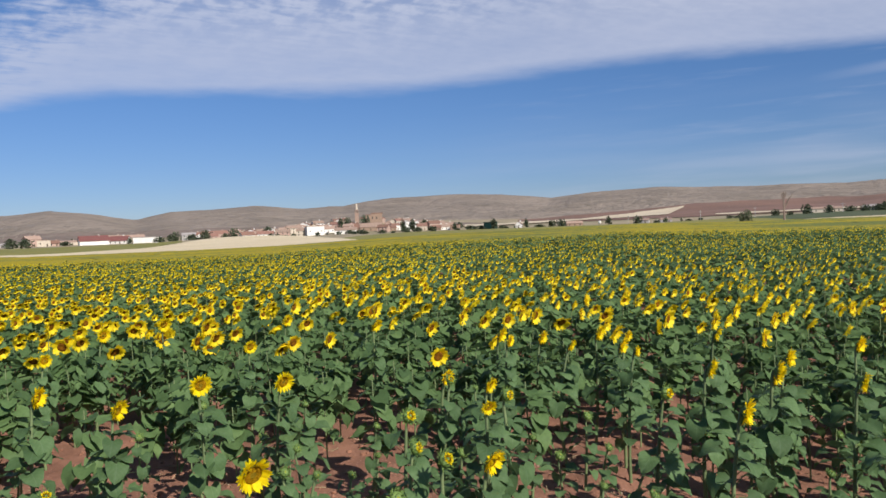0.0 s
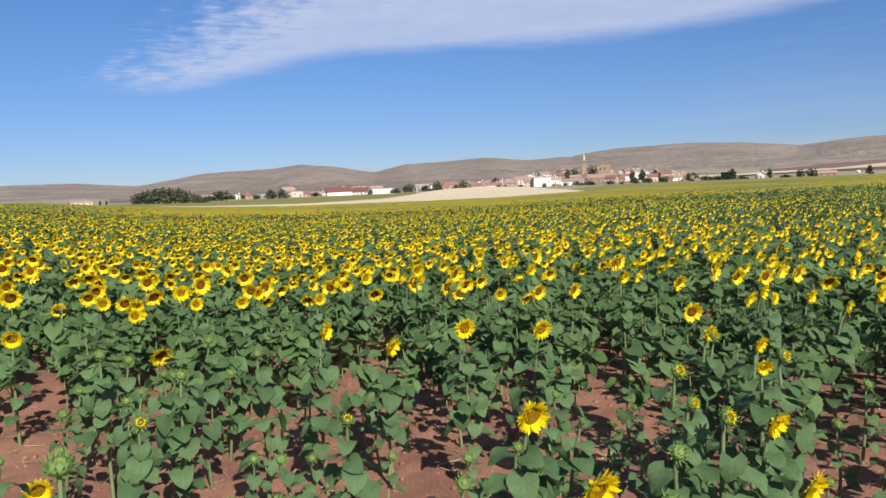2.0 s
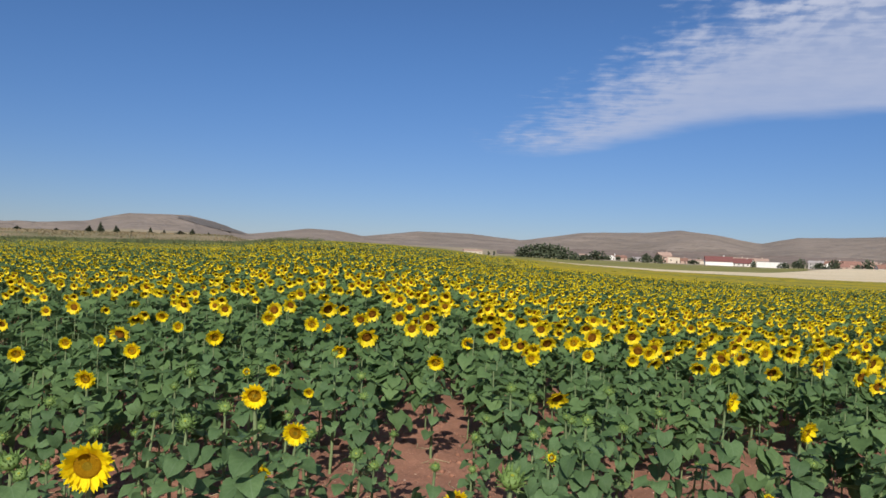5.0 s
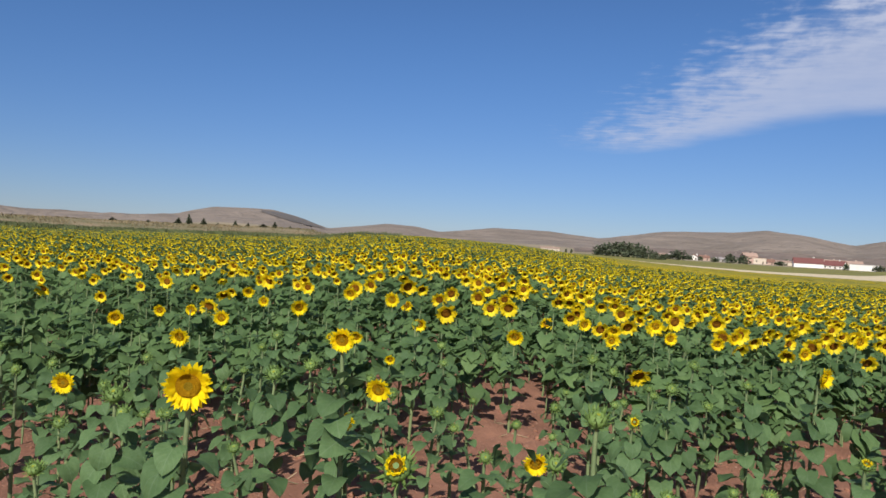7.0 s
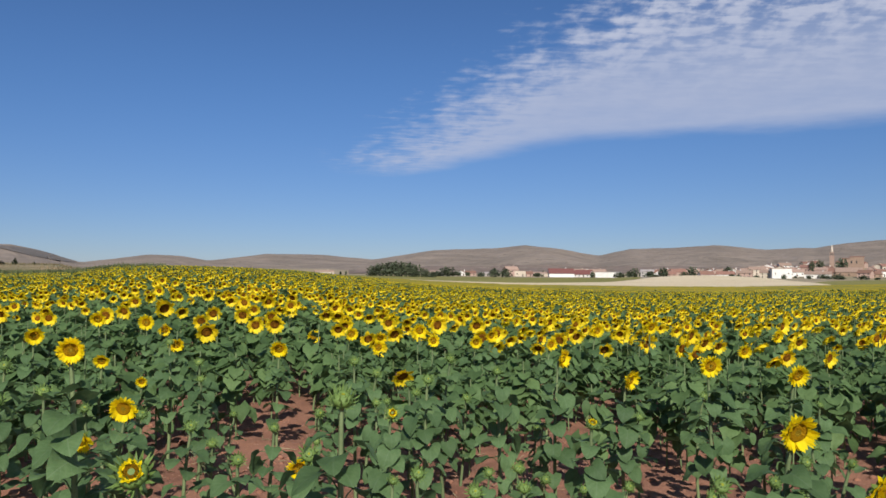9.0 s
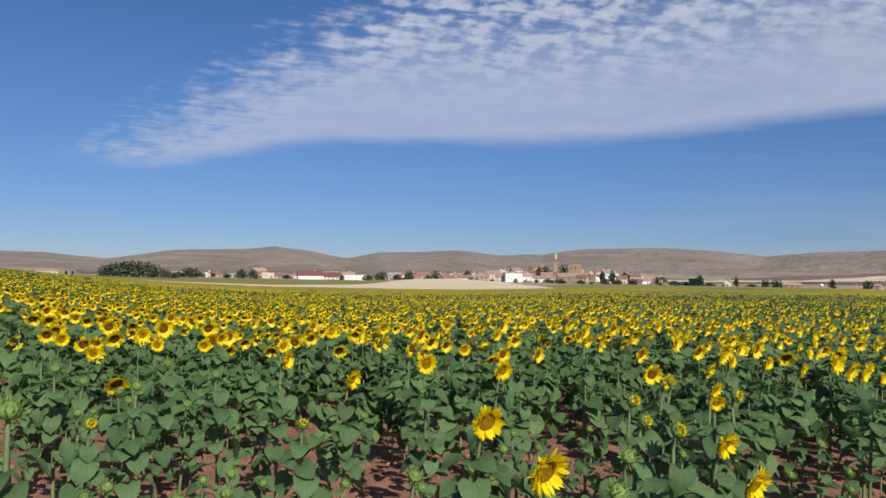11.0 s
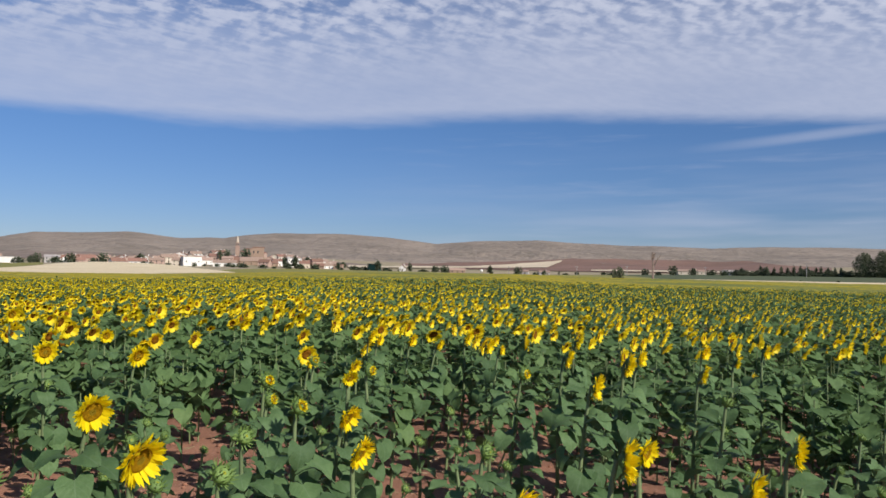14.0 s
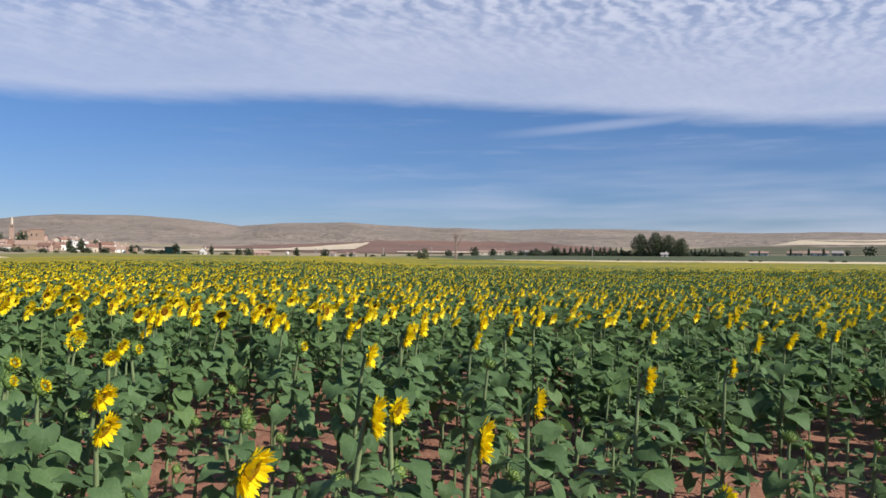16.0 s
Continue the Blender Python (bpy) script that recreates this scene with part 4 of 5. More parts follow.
# farther off the canopy closes to an uneven sheet
sr, sa = np.geomspace(74, FIELD_R, 90), np.radians(np.linspace(-78, 70, 420))
rr, aa = np.meshgrid(sr, sa, indexing="ij")
rr = rr * (1 + rng.normal(0, .004, rr.shape))
X, Y = np.sin(aa) * rr, np.cos(aa) * rr
Z = land(X.ravel(), Y.ravel()).reshape(X.shape) + .84 + rng.normal(0, .035, X.shape)
Z[0], Z[-1] = Z[0] - .6, Z[-1] - .85
base_i = (np.arange(89)[:, None] * 420 + np.arange(419)[None, :]).ravel()
quads = np.concatenate([np.stack([base_i, base_i + 421, base_i + 1], -1), np.stack([base_i, base_i + 420, base_i + 421], -1)])
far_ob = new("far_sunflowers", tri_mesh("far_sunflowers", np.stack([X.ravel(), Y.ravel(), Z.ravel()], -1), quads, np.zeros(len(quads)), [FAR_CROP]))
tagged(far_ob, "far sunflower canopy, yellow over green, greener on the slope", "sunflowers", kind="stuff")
field_ob = new("sunflower_field", field.mesh("sunflower_field", MATS))
tagged(field_ob, "dense sunflower crop in bloom, yellow heads over green leaves", "sunflowers", kind="stuff")


# ---- clods and pebbles on the soil ----
def clod_mass(name, n, r0, r1, s0, s1, material, label):
    m = Mass()
    a, r = rng.uniform(-76, 68, n), np.sqrt(rng.uniform(r0 ** 2, r1 ** 2, n))
    x, y = np.sin(np.radians(a)) * r, np.cos(np.radians(a)) * r
    s = s0 + (s1 - s0) * rng.rand(n) ** 3
    ico = bmesh.new()
    bmesh.ops.create_icosphere(ico, subdivisions=1, radius=1)
    v = np.array([q.co[:] for q in ico.verts]) * (1, .8, .6) * (1 + .18 * np.sin(np.arange(len(ico.verts)) * 2.4))[:, None]
    f = [tuple(q.index for q in p.verts) for p in ico.faces]
    ico.free()
    z = land(x, y) + clods(x, y, r) + s * .12
    m.add(v, f, 0, turns(rng.uniform(0, 360, n), rng.normal(0, 20, n)), s, np.stack([x, y, z], -1))
    ob = new(name, m.mesh(name, [material]))
    return tagged(ob, label, "soil", kind="stuff")


clod_mass("soil_clods", 4200, 1.2, 8.5, .006, .035, SOIL, "crumbled red clay clods between the sunflowers")
clod_mass("pebbles", 900, 1.2, 8, .004, .016, PEBBLE, "pale small stones lying on the red soil")


def litter(n):
    """Bits of dry stalk lying about."""
    m = Mass()
    a, r = rng.uniform(-74, 66, n), np.sqrt(rng.uniform(1.4 ** 2, 7.5 ** 2, n))
    x, y = np.sin(np.radians(a)) * r, np.cos(np.radians(a)) * r
    v, f = ring_shape(4, .035, .022, -.5, .5)
    z = land(x, y) + clods(x, y, r) + .006
    m.add(v, f, 0, turns(rng.uniform(0, 360, n), 90 + rng.normal(0, 12, n)), rng.uniform(.04, .15, n), np.stack([x, y, z], -1))
    return tagged(new("stalk_litter", m.mesh("stalk_litter", [STALK])), "dry broken stalks scattered on the red soil", "litter", kind="stuff")


litter(1100)


# ---- weeds ----
def weed(x, y, height, spread, label):
    plant = empty("weed", pose(x, y, float(land(x, y))), label, "weed", "weeds among the sunflowers")
    for k in range(9):
        bm = bmesh.new()
        a = rng.uniform(0, 360)
        tip = Vector((*heading(a, spread * rng.uniform(.4, 1)), height * rng.uniform(.6, 1)))
        prev = None
        for u in (0, .35, .7, 1):
            p = Vector((tip.x * u ** 1.4, tip.y * u ** 1.4, tip.z * u - .01))
            ring = [bm.verts.new(p + Vector((.003 * (1.1 - u) * math.cos(t), .003 * (1.1 - u) * math.sin(t), 0))) for t in (0, 2.1, 4.2)]
            if prev:
                for j in range(3):
                    bm.faces.new((prev[j], prev[(j + 1) % 3], ring[(j + 1) % 3], ring[j]))
            prev = ring
            if u:
                for _ in range(9):
                    d = Vector((rng.normal(), rng.normal(), rng.normal(.3, .6))).normalized() * rng.uniform(.02, .045)
                    s = d.orthogonal().normalized() * .005
                    o = p + Vector((rng.normal(0, .012), rng.normal(0, .012), rng.normal(0, .04)))
                    bm.faces.new([bm.verts.new(o), bm.verts.new(o + d * .5 + s), bm.verts.new(o + d), bm.verts.new(o + d * .5 - s)])
        part("twig", bm, WEED, plant)
    return plant


weed(-1.62, 2.30, .34, .16, "feathery grey-green weed on bare red soil")
weed(-1.45, 2.12, .20, .14, "low feathery grey-green weed on bare red soil")
weed(-3.98, 4.13, .24, .17, "feathery grey-green weed on bare red soil")
weed(3.05, 1.75, .22, .2, "low grey-green weed at the field edge")
weed(1.75, 3.25, .30, .14, "feathery green weed among sunflowers")


# ---- trees ----
def tube(bm, line, radii, seg=6):
    prev = None
    for i, p in enumerate(line):
        d = (line[min(i + 1, len(line) - 1)] - line[max(i - 1, 0)]).normalized()
        a = d.orthogonal().normalized()
        b = d.cross(a)
        ring = [bm.verts.new(p + (a * math.cos(2 * math.pi * k / seg) + b * math.sin(2 * math.pi * k / seg)) * radii[i]) for k in range(seg)]
        if prev:
            for k in range(seg):
                bm.faces.new((prev[k], prev[(k + 1) % seg], ring[(k + 1) % seg], ring[k]))
        prev = ring


def crown_mesh(name, height, width, low, leaves, leaf, material, lobes, seed, pointed=0.0):
    """Many small leaf clumps gathered in uneven lobes, with gaps."""
    q = np.random.RandomState(seed)
    centres, sizes = [], []
    for k in range(lobes):
        u = (k + .5) / lobes
        zc = low + (height - low) * (.08 + .79 * u)
        reach = width * .5 * (math.sin(math.pi * (.30 + .60 * u)) ** .8) * (1 - pointed * u)
        a = 2.4 * k + q.uniform(-.5, .5)
        off = reach * q.uniform(.25, .62)
        centres.append((off * math.cos(a), off * math.sin(a), zc))
        sizes.append(max(reach * q.uniform(.50, .72), width * .10))
    c, s = np.array(centres), np.array(sizes)
    pick = q.choice(lobes, leaves, p=s ** 2 / (s ** 2).sum())
    d = q.normal(size=(leaves, 3))
    d /= np.linalg.norm(d, axis=1)[:, None]
    rad = q.uniform(.55, 1.08, leaves) ** .6
    p = c[pick] + d * (s[pick] * rad)[:, None] * (1, 1, .85 + .4 * pointed)
    p[:, 2] = np.clip(p[:, 2], low * .6, height)
    m = Mass()
    blade = np.array([(0, 0, 0), (.5, .35, .1), (0, 1, 0), (-.5, .3, .12), (.1, .45, .5)])
    m.add(blade, [(0, 1, 2), (0, 2, 3), (0, 4, 2)], 0, turns(q.uniform(0, 360, leaves), q.uniform(-80, 80, leaves), q.uniform(-60, 60, leaves)), leaf * q.uniform(.6, 1.3, leaves), p)
    return m.mesh(name, [material])


def tree(name, height, width, low, leaves, leaf, material, seed, label, pointed=0.0, lobes=9, group="trees round the village"):
    """A tree at the origin: trunk with limbs, and crown. Used as the pattern that copies are taken from."""
    q = np.random.RandomState(seed)
    ob = empty(name, Matrix.Identity(4), label, "tree" if name != "bush" else "bush", group)
    bm = bmesh.new()
    r0 = max(height * .018, .04)
    tube(bm, [Vector((0, 0, -.3)), Vector((.02 * height, 0, low)), Vector((0, .02 * height, height * .6)), Vector((.01 * height, 0, height * .85))], (r0 * 1.3, r0, r0 * .6, r0 * .2))
    for k in range(5):
        a, z0 = 2.4 * k + q.uniform(0, 1), low + (height - low) * (.05 + .13 * k)
        tip = Vector((math.cos(a) * width * .34, math.sin(a) * width * .34, z0 + height * .2))
        tube(bm, [Vector((0, 0, z0)), tip * .55 + Vector((0, 0, z0 * .45)), tip], (r0 * .5, r0 * .35, r0 * .12), 5)
    part("trunk", bm, BARK, ob)
    crown = new("crown", crown_mesh("crown", height, width, low, leaves, leaf, material, lobes, seed, pointed))
    crown.parent = ob
    return ob


def standing(pattern, az_, r, height, width=None, label="", h0=1.0, w0=None, first=False):
    """A copy of a pattern, scaled and set on the land."""
    k = height / h0
    kw = k if width is None else width / w0
    m = Matrix.Translation(at(az_, r, .05)) @ pose(0, 0, 0, 0, 0, float(rng.uniform(0, 360))) @ Matrix.Diagonal((kw, kw, k, 1))
    ob = copy_thing(pattern, m)
    return tagged(ob, label)


def drop(pattern):
    for o in (*pattern.children_recursive, pattern):
        bpy.data.objects.remove(o)


ROUND = tree("tree", 8, 7.5, .25, 400, .96, DARK_LEAF, 61, "dark green broadleaf tree on the plain")
TALL = tree("tree", 10, 3.2, .5, 420, .66, DARK_LEAF, 62, "slim dark green poplar on the plain", .22, 11)
BUSH = tree("bush", 3, 3.6, .12, 500, .34, TREE_LEAF, 63, "rounded green bush on the plain", 0, 8, "bushes on the plain")
PINE = tree("tree", 4, 2.6, .05, 600, .30, PINE_LEAF, 64, "small dark pine on the dry bank", .75, 10, "pines on the dry bank")
OAK = tree("tree", 18, 16, 1.0, 4400, .62, TREE_LEAF, 65, "large broadleaf tree above a row of poplars", 0, 15)

# big trees with rows of poplars and undergrowth, far right of the village
for a, h, wd in ((43.9, 18.5, 14), (45.0, 19.5, 15), (45.9, 17.5, 13), (46.75, 15.0, 11)):
    standing(OAK, a, 600, h, wd, h0=18, w0=15)
for k in range(13):
    a = 37.6 + .42 * k + float(rng.normal(0, .07))
    standing(TALL, a, 640, float(rng.uniform(7.6, 9.6)), 3.0, h0=10, w0=3.2)
for k in range(8):
    a = 47.4 + .33 * k + float(rng.normal(0, .04))
    standing(TALL, a, 640, float(rng.uniform(6.6, 8.2)), 2.4, h0=10, w0=3.2)
for a, h, wd in ((35.3, 5, 8), (36.4, 6.5, 6), (37.9, 7, 8), (40.3, 6, 9), (41.8, 5.5, 7), (43.1, 4.5, 7), (44.6, 4.5, 8), (46.2, 4.5, 8), (48.0, 4.6, 9), (49.6, 4.8, 8), (50.5, 4.2, 6)):
    standing(ROUND, a, 620, h, wd, "dark green undergrowth below the poplars", 8, 7.5)
for k in range(42):
    a = 36.0 + .36 * k + float(rng.normal(0, .08))
    standing(ROUND, a, float(rng.uniform(605, 650)), float(rng.uniform(3.2, 5.2)), float(rng.uniform(6, 10)), "dark green hedge tree below the poplars", 8, 7.5)
for a, h, wd in ((53.9, 8, 2.4), (55.0, 8, 2.4), (55.9, 8, 3.0), (51.9, 6, 2.2)):
    standing(TALL, a, 760, h, wd, h0=10, w0=3.2)
for a, h, wd in ((57.3, 5.5, 6), (58.6, 9, 12), (60.2, 9, 13), (61.6, 8.5, 11), (63.5, 8, 12)):
    standing(ROUND, a, 760, h, wd, h0=8, w0=7.5)
# the dense thicket by the stubble
for a, h, wd in ((-32.2, 5.4, 6.5), (-31.7, 6.6, 7), (-31.2, 7.4, 7.5), (-30.6, 7.9, 8), (-30.0, 7.8, 7.5), (-29.5, 7.6, 7), (-29.0, 6.8, 6.5), (-28.5, 5.0, 3), (-28.2, 4.4, 3), (-27.8, 3.2, 5)):
    standing(ROUND, a, 480, h * 1.25, wd * 1.35, "dark dense thicket tree beside the stubble", 8, 7.5)
for a, h in ((-34.6, 3.4), (-34.2, 3.6)):
    standing(TALL, a, 520, h, 1.7, "small dark cypress-like tree on the plain", 10, 3.2)
# bank pines
for a, h, wd in ((-62.2, 3.6, 2.6), (-62.9, 2.2, 3.0), (-61.2, 2.5, 2.6), (-59.0, 2.3, 2.0), (-58.1, 1.6, 1.6), (-57.0, 1.4, 4.0), (-56.2, 2.3, 2.2), (-55.1, 1.1, 1.5), (-60.2, 1.0, 2.0), (-64.9, 1.0, 2.4), (-67.2, 1.3, 3)):
    standing(PINE, a, 368, h * 1.38, wd * 1.4, h0=4, w0=2.6)
# trees in and before the village: direction, distance, height, width
for a, r, h, wd in ((-26.6, 640, 8, 12), (-27.4, 640, 4.5, 7), (-23.15, 650, 7.5, 8), (-22.3, 650, 7, 9), (-24.1, 660, 4, 6), (-15.9, 660, 5, 4), (-14.0, 660, 5, 8), (-12.9, 670, 8.5, 6),
                    (-11.8, 700, 6, 9), (-10.9, 690, 9, 8), (-9.5, 760, 6, 6), (-8.9, 690, 9.5, 8), (-6.8, 850, 7, 8), (-5.1, 820, 8, 5), (-5.6, 830, 6, 6), (-2.8, 900, 10, 11), (-3.5, 830, 6, 5),
                    (.6, 840, 15, 10), (-.7, 850, 12.5, 7), (-1.2, 850, 12, 6), (-6.5, 850, 11, 9), (5.0, 870, 8, 7), (5.8, 870, 8.5, 8), (3.5, 800, 6, 7), (4.5, 760, 5, 8), (5.6, 780, 5.5, 9), (.3, 770, 4.5, 9), (-.2, 760, 3.5, 6)):
    standing(ROUND, a, r - 25, h * 1.0, wd * 1.25, h0=8, w0=7.5)
for a, r, h, wd in ((3.38, 790, 12.5, 4.2), (4.1, 790, 13, 6.5), (7.25, 770, 8, 3.5), (10.2, 760, 11, 5), (12.6, 740, 9, 3.5), (18.6, 720, 8, 4.5), (23.7, 700, 3.5, 1.6), (28.0, 700, 4, 1.6), (15.4, 720, 3.5, 2)):
    standing(TALL, a, r - 20, h * 1.1, wd * 1.35, "upright dark tree beside the houses", 10, 3.2)
for a, r, h, wd in ((8.4, 770, 5, 10), (9.2, 770, 4.5, 9), (10.8, 740, 3.5, 8), (12.0, 740, 4, 8), (15.2, 700, 7.5, 9), (14.5, 700, 7, 7), (13.6, 720, 3, 10), (20.7, 700, 7.8, 8.5), (22.0, 700, 3, 6), (22.6, 700, 5, 4),
                    (25.0, 690, 3, 4), (26.9, 690, 3.2, 5), (29.9, 640, 6, 6.5), (31.8, 640, 8.5, 8), (33.2, 640, 6.5, 7), (34.4, 640, 5, 9), (30.8, 640, 3.5, 5), (27.4, 690, 2.4, 8), (24.2, 700, 2.2, 6)):
    standing(ROUND, a, r, h * .95, wd * 1.1, "dark green bush-like tree on the plain", 8, 7.5)
for k in range(46):
    a = -26.5 + .86 * k + float(rng.normal(0, .35))
    h = float(rng.uniform(1.8, 4.2))
    standing(ROUND, a, float(rng.uniform(690, 775)), h, h * float(rng.uniform(1.2, 2.6)), "low dark green garden bush before the houses", 8, 7.5)
for k in range(26):
    a = -25.0 + 1.32 * k + float(rng.normal(0, .4))
    h = float(rng.uniform(4.5, 7.5))
    standing(ROUND, a, float(rng.uniform(850, 930)), h, h * float(rng.uniform(.8, 1.3)), "dark green tree behind the houses", 8, 7.5)
# the bush and the dead tree on the far edge of the crop
for a, h, wd in ((28.1, 3.0, 2.1), (27.75, 2.5, 1.2)):
    standing(BUSH, a, 278, h * 1.55, wd * 1.6, "upright green bush at the edge of the crop", 3, 3.6)
for a, h in ((40.1, .45), (42.4, .6), (48.3, .5), (51.4, .7), (52.0, .6), (56.4, .8), (57.2, .7)):
    standing(BUSH, a, 330, h * 1.5, h * 2.9, "small dark shrub on the stubble", 3, 3.6)
for p in (ROUND, TALL, BUSH, PINE, OAK):
    drop(p)

dead = empty("dead_tree", Matrix.Translation(at(30.45, 276)) @ Matrix.Diagonal((1.52, 1.52, 1.52, 1)), "bare grey dead tree with a forked trunk at the crop edge", "tree")
bm = bmesh.new()
tube(bm, [Vector((0, 0, -.2)), Vector((.03, 0, 1.6)), Vector((-.03, 0, 3.4)), Vector((.05, .1, 5.2)), Vector((0, 0, 6.6))], (.24, .20, .18, .15, .08), 8)
part("trunk", bm, DEAD_WOOD, dead)
right = Vector((math.cos(radians(30.45)), -math.sin(radians(30.45)), 0))
for z0, out, up_, rad in ((2.6, 1.1, 2.4, .08), (3.3, 1.75, 2.6, .06), (3.9, -.55, 2.2, .05), (4.4, .6, 2.0, .05), (5.0, -.4, 1.5, .04), (4.7, .35, 1.8, .04), (3.6, 1.3, 1.5, .035)):
    bm = bmesh.new()
    p0 = Vector((0, 0, z0))
    p3 = p0 + right * out + Vector((0, 0, up_))
    p1 = p0.lerp(p3, .4) + Vector((0, 0, -.12))
    tube(bm, [p0, p1, p0.lerp(p3, .75), p3], (rad * 1.6, rad * 1.3, rad, rad * .5), 6)
    for k in range(7):
        q0 = p0.lerp(p3, .45 + .08 * k)
        q1 = q0 + Vector((rng.normal(0, .22), rng.normal(0, .22), rng.uniform(.2, .55)))
        tube(bm, [q0, q0.lerp(q1, .5) + Vector((.03, 0, 0)), q1], (rad * .7, rad * .5, rad * .25), 4)
    part("limb", bm, DEAD_WOOD, dead)


# ---- rough grass on the bank ----
def tufts(name, n, az0, az1, r0, r1, tall, material, label):
    m = Mass()
    a, r = rng.uniform(az0, az1, n), rng.uniform(r0, r1, n)
    x, y = np.sin(np.radians(a)) * r, np.cos(np.radians(a)) * r
    p = np.stack([x, y, land(x, y) - .05], -1)
    blade = np.array([(-.16, 0, 0), (.16, 0, 0), (.30, .12, 1), (-.05, .1, .8), (-.3, -.1, .95), (.05, .28, .6)])
    patchy = .45 + .55 * (waves(x / 9, y / 9, 31, 3) > 0) + .3 * rng.rand(n)
    m.add(blade, [(0, 1, 2), (0, 1, 3), (0, 1, 4), (0, 1, 5)], 0, turns(rng.uniform(0, 360, n), rng.normal(0, 10, n)), tall * patchy * rng.uniform(.5, 1.2, n), p)
    return tagged(new(name, m.mesh(name, [material])), label, "grass", kind="stuff")


tufts("tall_weeds", 5200, -78, -50, 257, 285, 1.35, TUFT_GREEN, "tall dull green weeds along the crop's far edge")
tufts("weed_patches", 5200, -74, -47, 125, 256, 1.3, TUFT_GREEN, "dull green weeds among the thinning sunflowers")
tufts("dry_grass", 11000, -80, -51, 270, 420, .8, TUFT_DRY, "dry brown grass tufts on the bank")


# ---- the village ----
def box(bm, x0, x1, y0, y1, z0, z1):
    v = [bm.verts.new(p) for p in ((x0, y0, z0), (x1, y0, z0), (x1, y1, z0), (x0, y1, z0), (x0, y0, z1), (x1, y0, z1), (x1, y1, z1), (x0, y1, z1))]
    for f in ((0, 3, 2, 1), (4, 5, 6, 7), (0, 1, 5, 4), (1, 2, 6, 5), (2, 3, 7, 6), (3, 0, 4, 7)):
        bm.faces.new([v[k] for k in f])


def house(az_, r, width, depth, wall, roof, wall_mat, roof_mat, label, turn_=0.0, gable=False, floors=1, windows=3, lift=0.0, name="house", chimney=True):
    """A village house that looks to the camera: walls, tiled roof with eaves, windows, door, chimney."""
    x, y, z = at(az_, r)
    ob = empty(name, pose(x, y, z + lift, 0, 0, -az_ + turn_), label, "house" if name == "house" else name, "village houses" if name == "house" else "")
    hw, hd = width / 2, depth / 2
    bm = bmesh.new()
    box(bm, -hw, hw, -hd, hd, -3.0, wall)
    if gable:
        for s in (-1, 1):
            t = [bm.verts.new(p) for p in ((-hw, s * hd, wall), (hw, s * hd, wall), (0, s * hd, wall + roof))]
            bm.faces.new(t if s < 0 else t[::-1])
    elif roof > .4:
        for s in (-1, 1):
            t = [bm.verts.new(p) for p in ((s * hw, -hd, wall), (s * hw, hd, wall), (s * hw, 0, wall + roof))]
            bm.faces.new(t if s > 0 else t[::-1])
    part("wall", bm, wall_mat, ob)
    bm = bmesh.new()
    e, th = .45, .22
    if roof <= .4:
        box(bm, -hw - .15, hw + .15, -hd - .15, hd + .15, wall, wall + max(roof, .2))
    else:
        span, long = (hw, hd) if gable else (hd, hw)
        slope = roof / span
        prof = [(-span - e, wall - e * slope), (0, wall + roof), (span + e, wall - e * slope)]
        for (a0, z0), (a1, z1) in zip(prof, prof[1:]):
            pts = []
            for s in (-long - e, long + e):
                for q, zz in ((a0, z0), (a1, z1), (a1, z1 + th), (a0, z0 + th)):
                    pts.append(bm.verts.new((q, s, zz + .02) if gable else (s, q, zz + .02)))
            for f in ((0, 1, 2, 3), (7, 6, 5, 4), (0, 4, 5, 1), (1, 5, 6, 2), (2, 6, 7, 3), (3, 7, 4, 0)):
                bm.faces.new([pts[k] for k in f])
        bmesh.ops.recalc_face_normals(bm, faces=bm.faces)
    roof_ob = part("roof", bm, roof_mat, ob)
    if chimney and roof > .4:
        bm = bmesh.new()
        box(bm, hw * .35, hw * .35 + .8, .2, 1.0, wall + roof * .4, wall + roof + .9)
        box(bm, hw * .35 - .1, hw * .35 + .9, .1, 1.1, wall + roof + .9, wall + roof + 1.05)
        part("chimney", bm, wall_mat, roof_ob)
    step_ = width / max(windows, 1)
    for f in range(floors):
        zc = wall * (f + .5) / floors
        for k in range(windows):
            xc = -hw + step_ * (k + .5)
            if f == 0 and k == windows // 2 and name == "house":
                bm = bmesh.new()
                box(bm, xc - .55, xc + .55, -hd - .05, -hd + .1, 0, min(2.2, wall * .8))
                part("door", bm, BARK, ob)
                continue
            bm = bmesh.new()
            box(bm, xc - .62, xc + .62, -hd - .06, -hd + .1, zc - .72, zc + .72)
            frame_ob = part("window", bm, wall_mat, ob)
            bm = bmesh.new()
            box(bm, xc - .5, xc + .5, -hd - .075, -hd + .05, zc - .6, zc + .6)
            part("pane", bm, DARK_GLASS, frame_ob)
    return ob


WH, RD = "white plastered village house with a clay tile roof", "village house with a weathered clay tile roof"
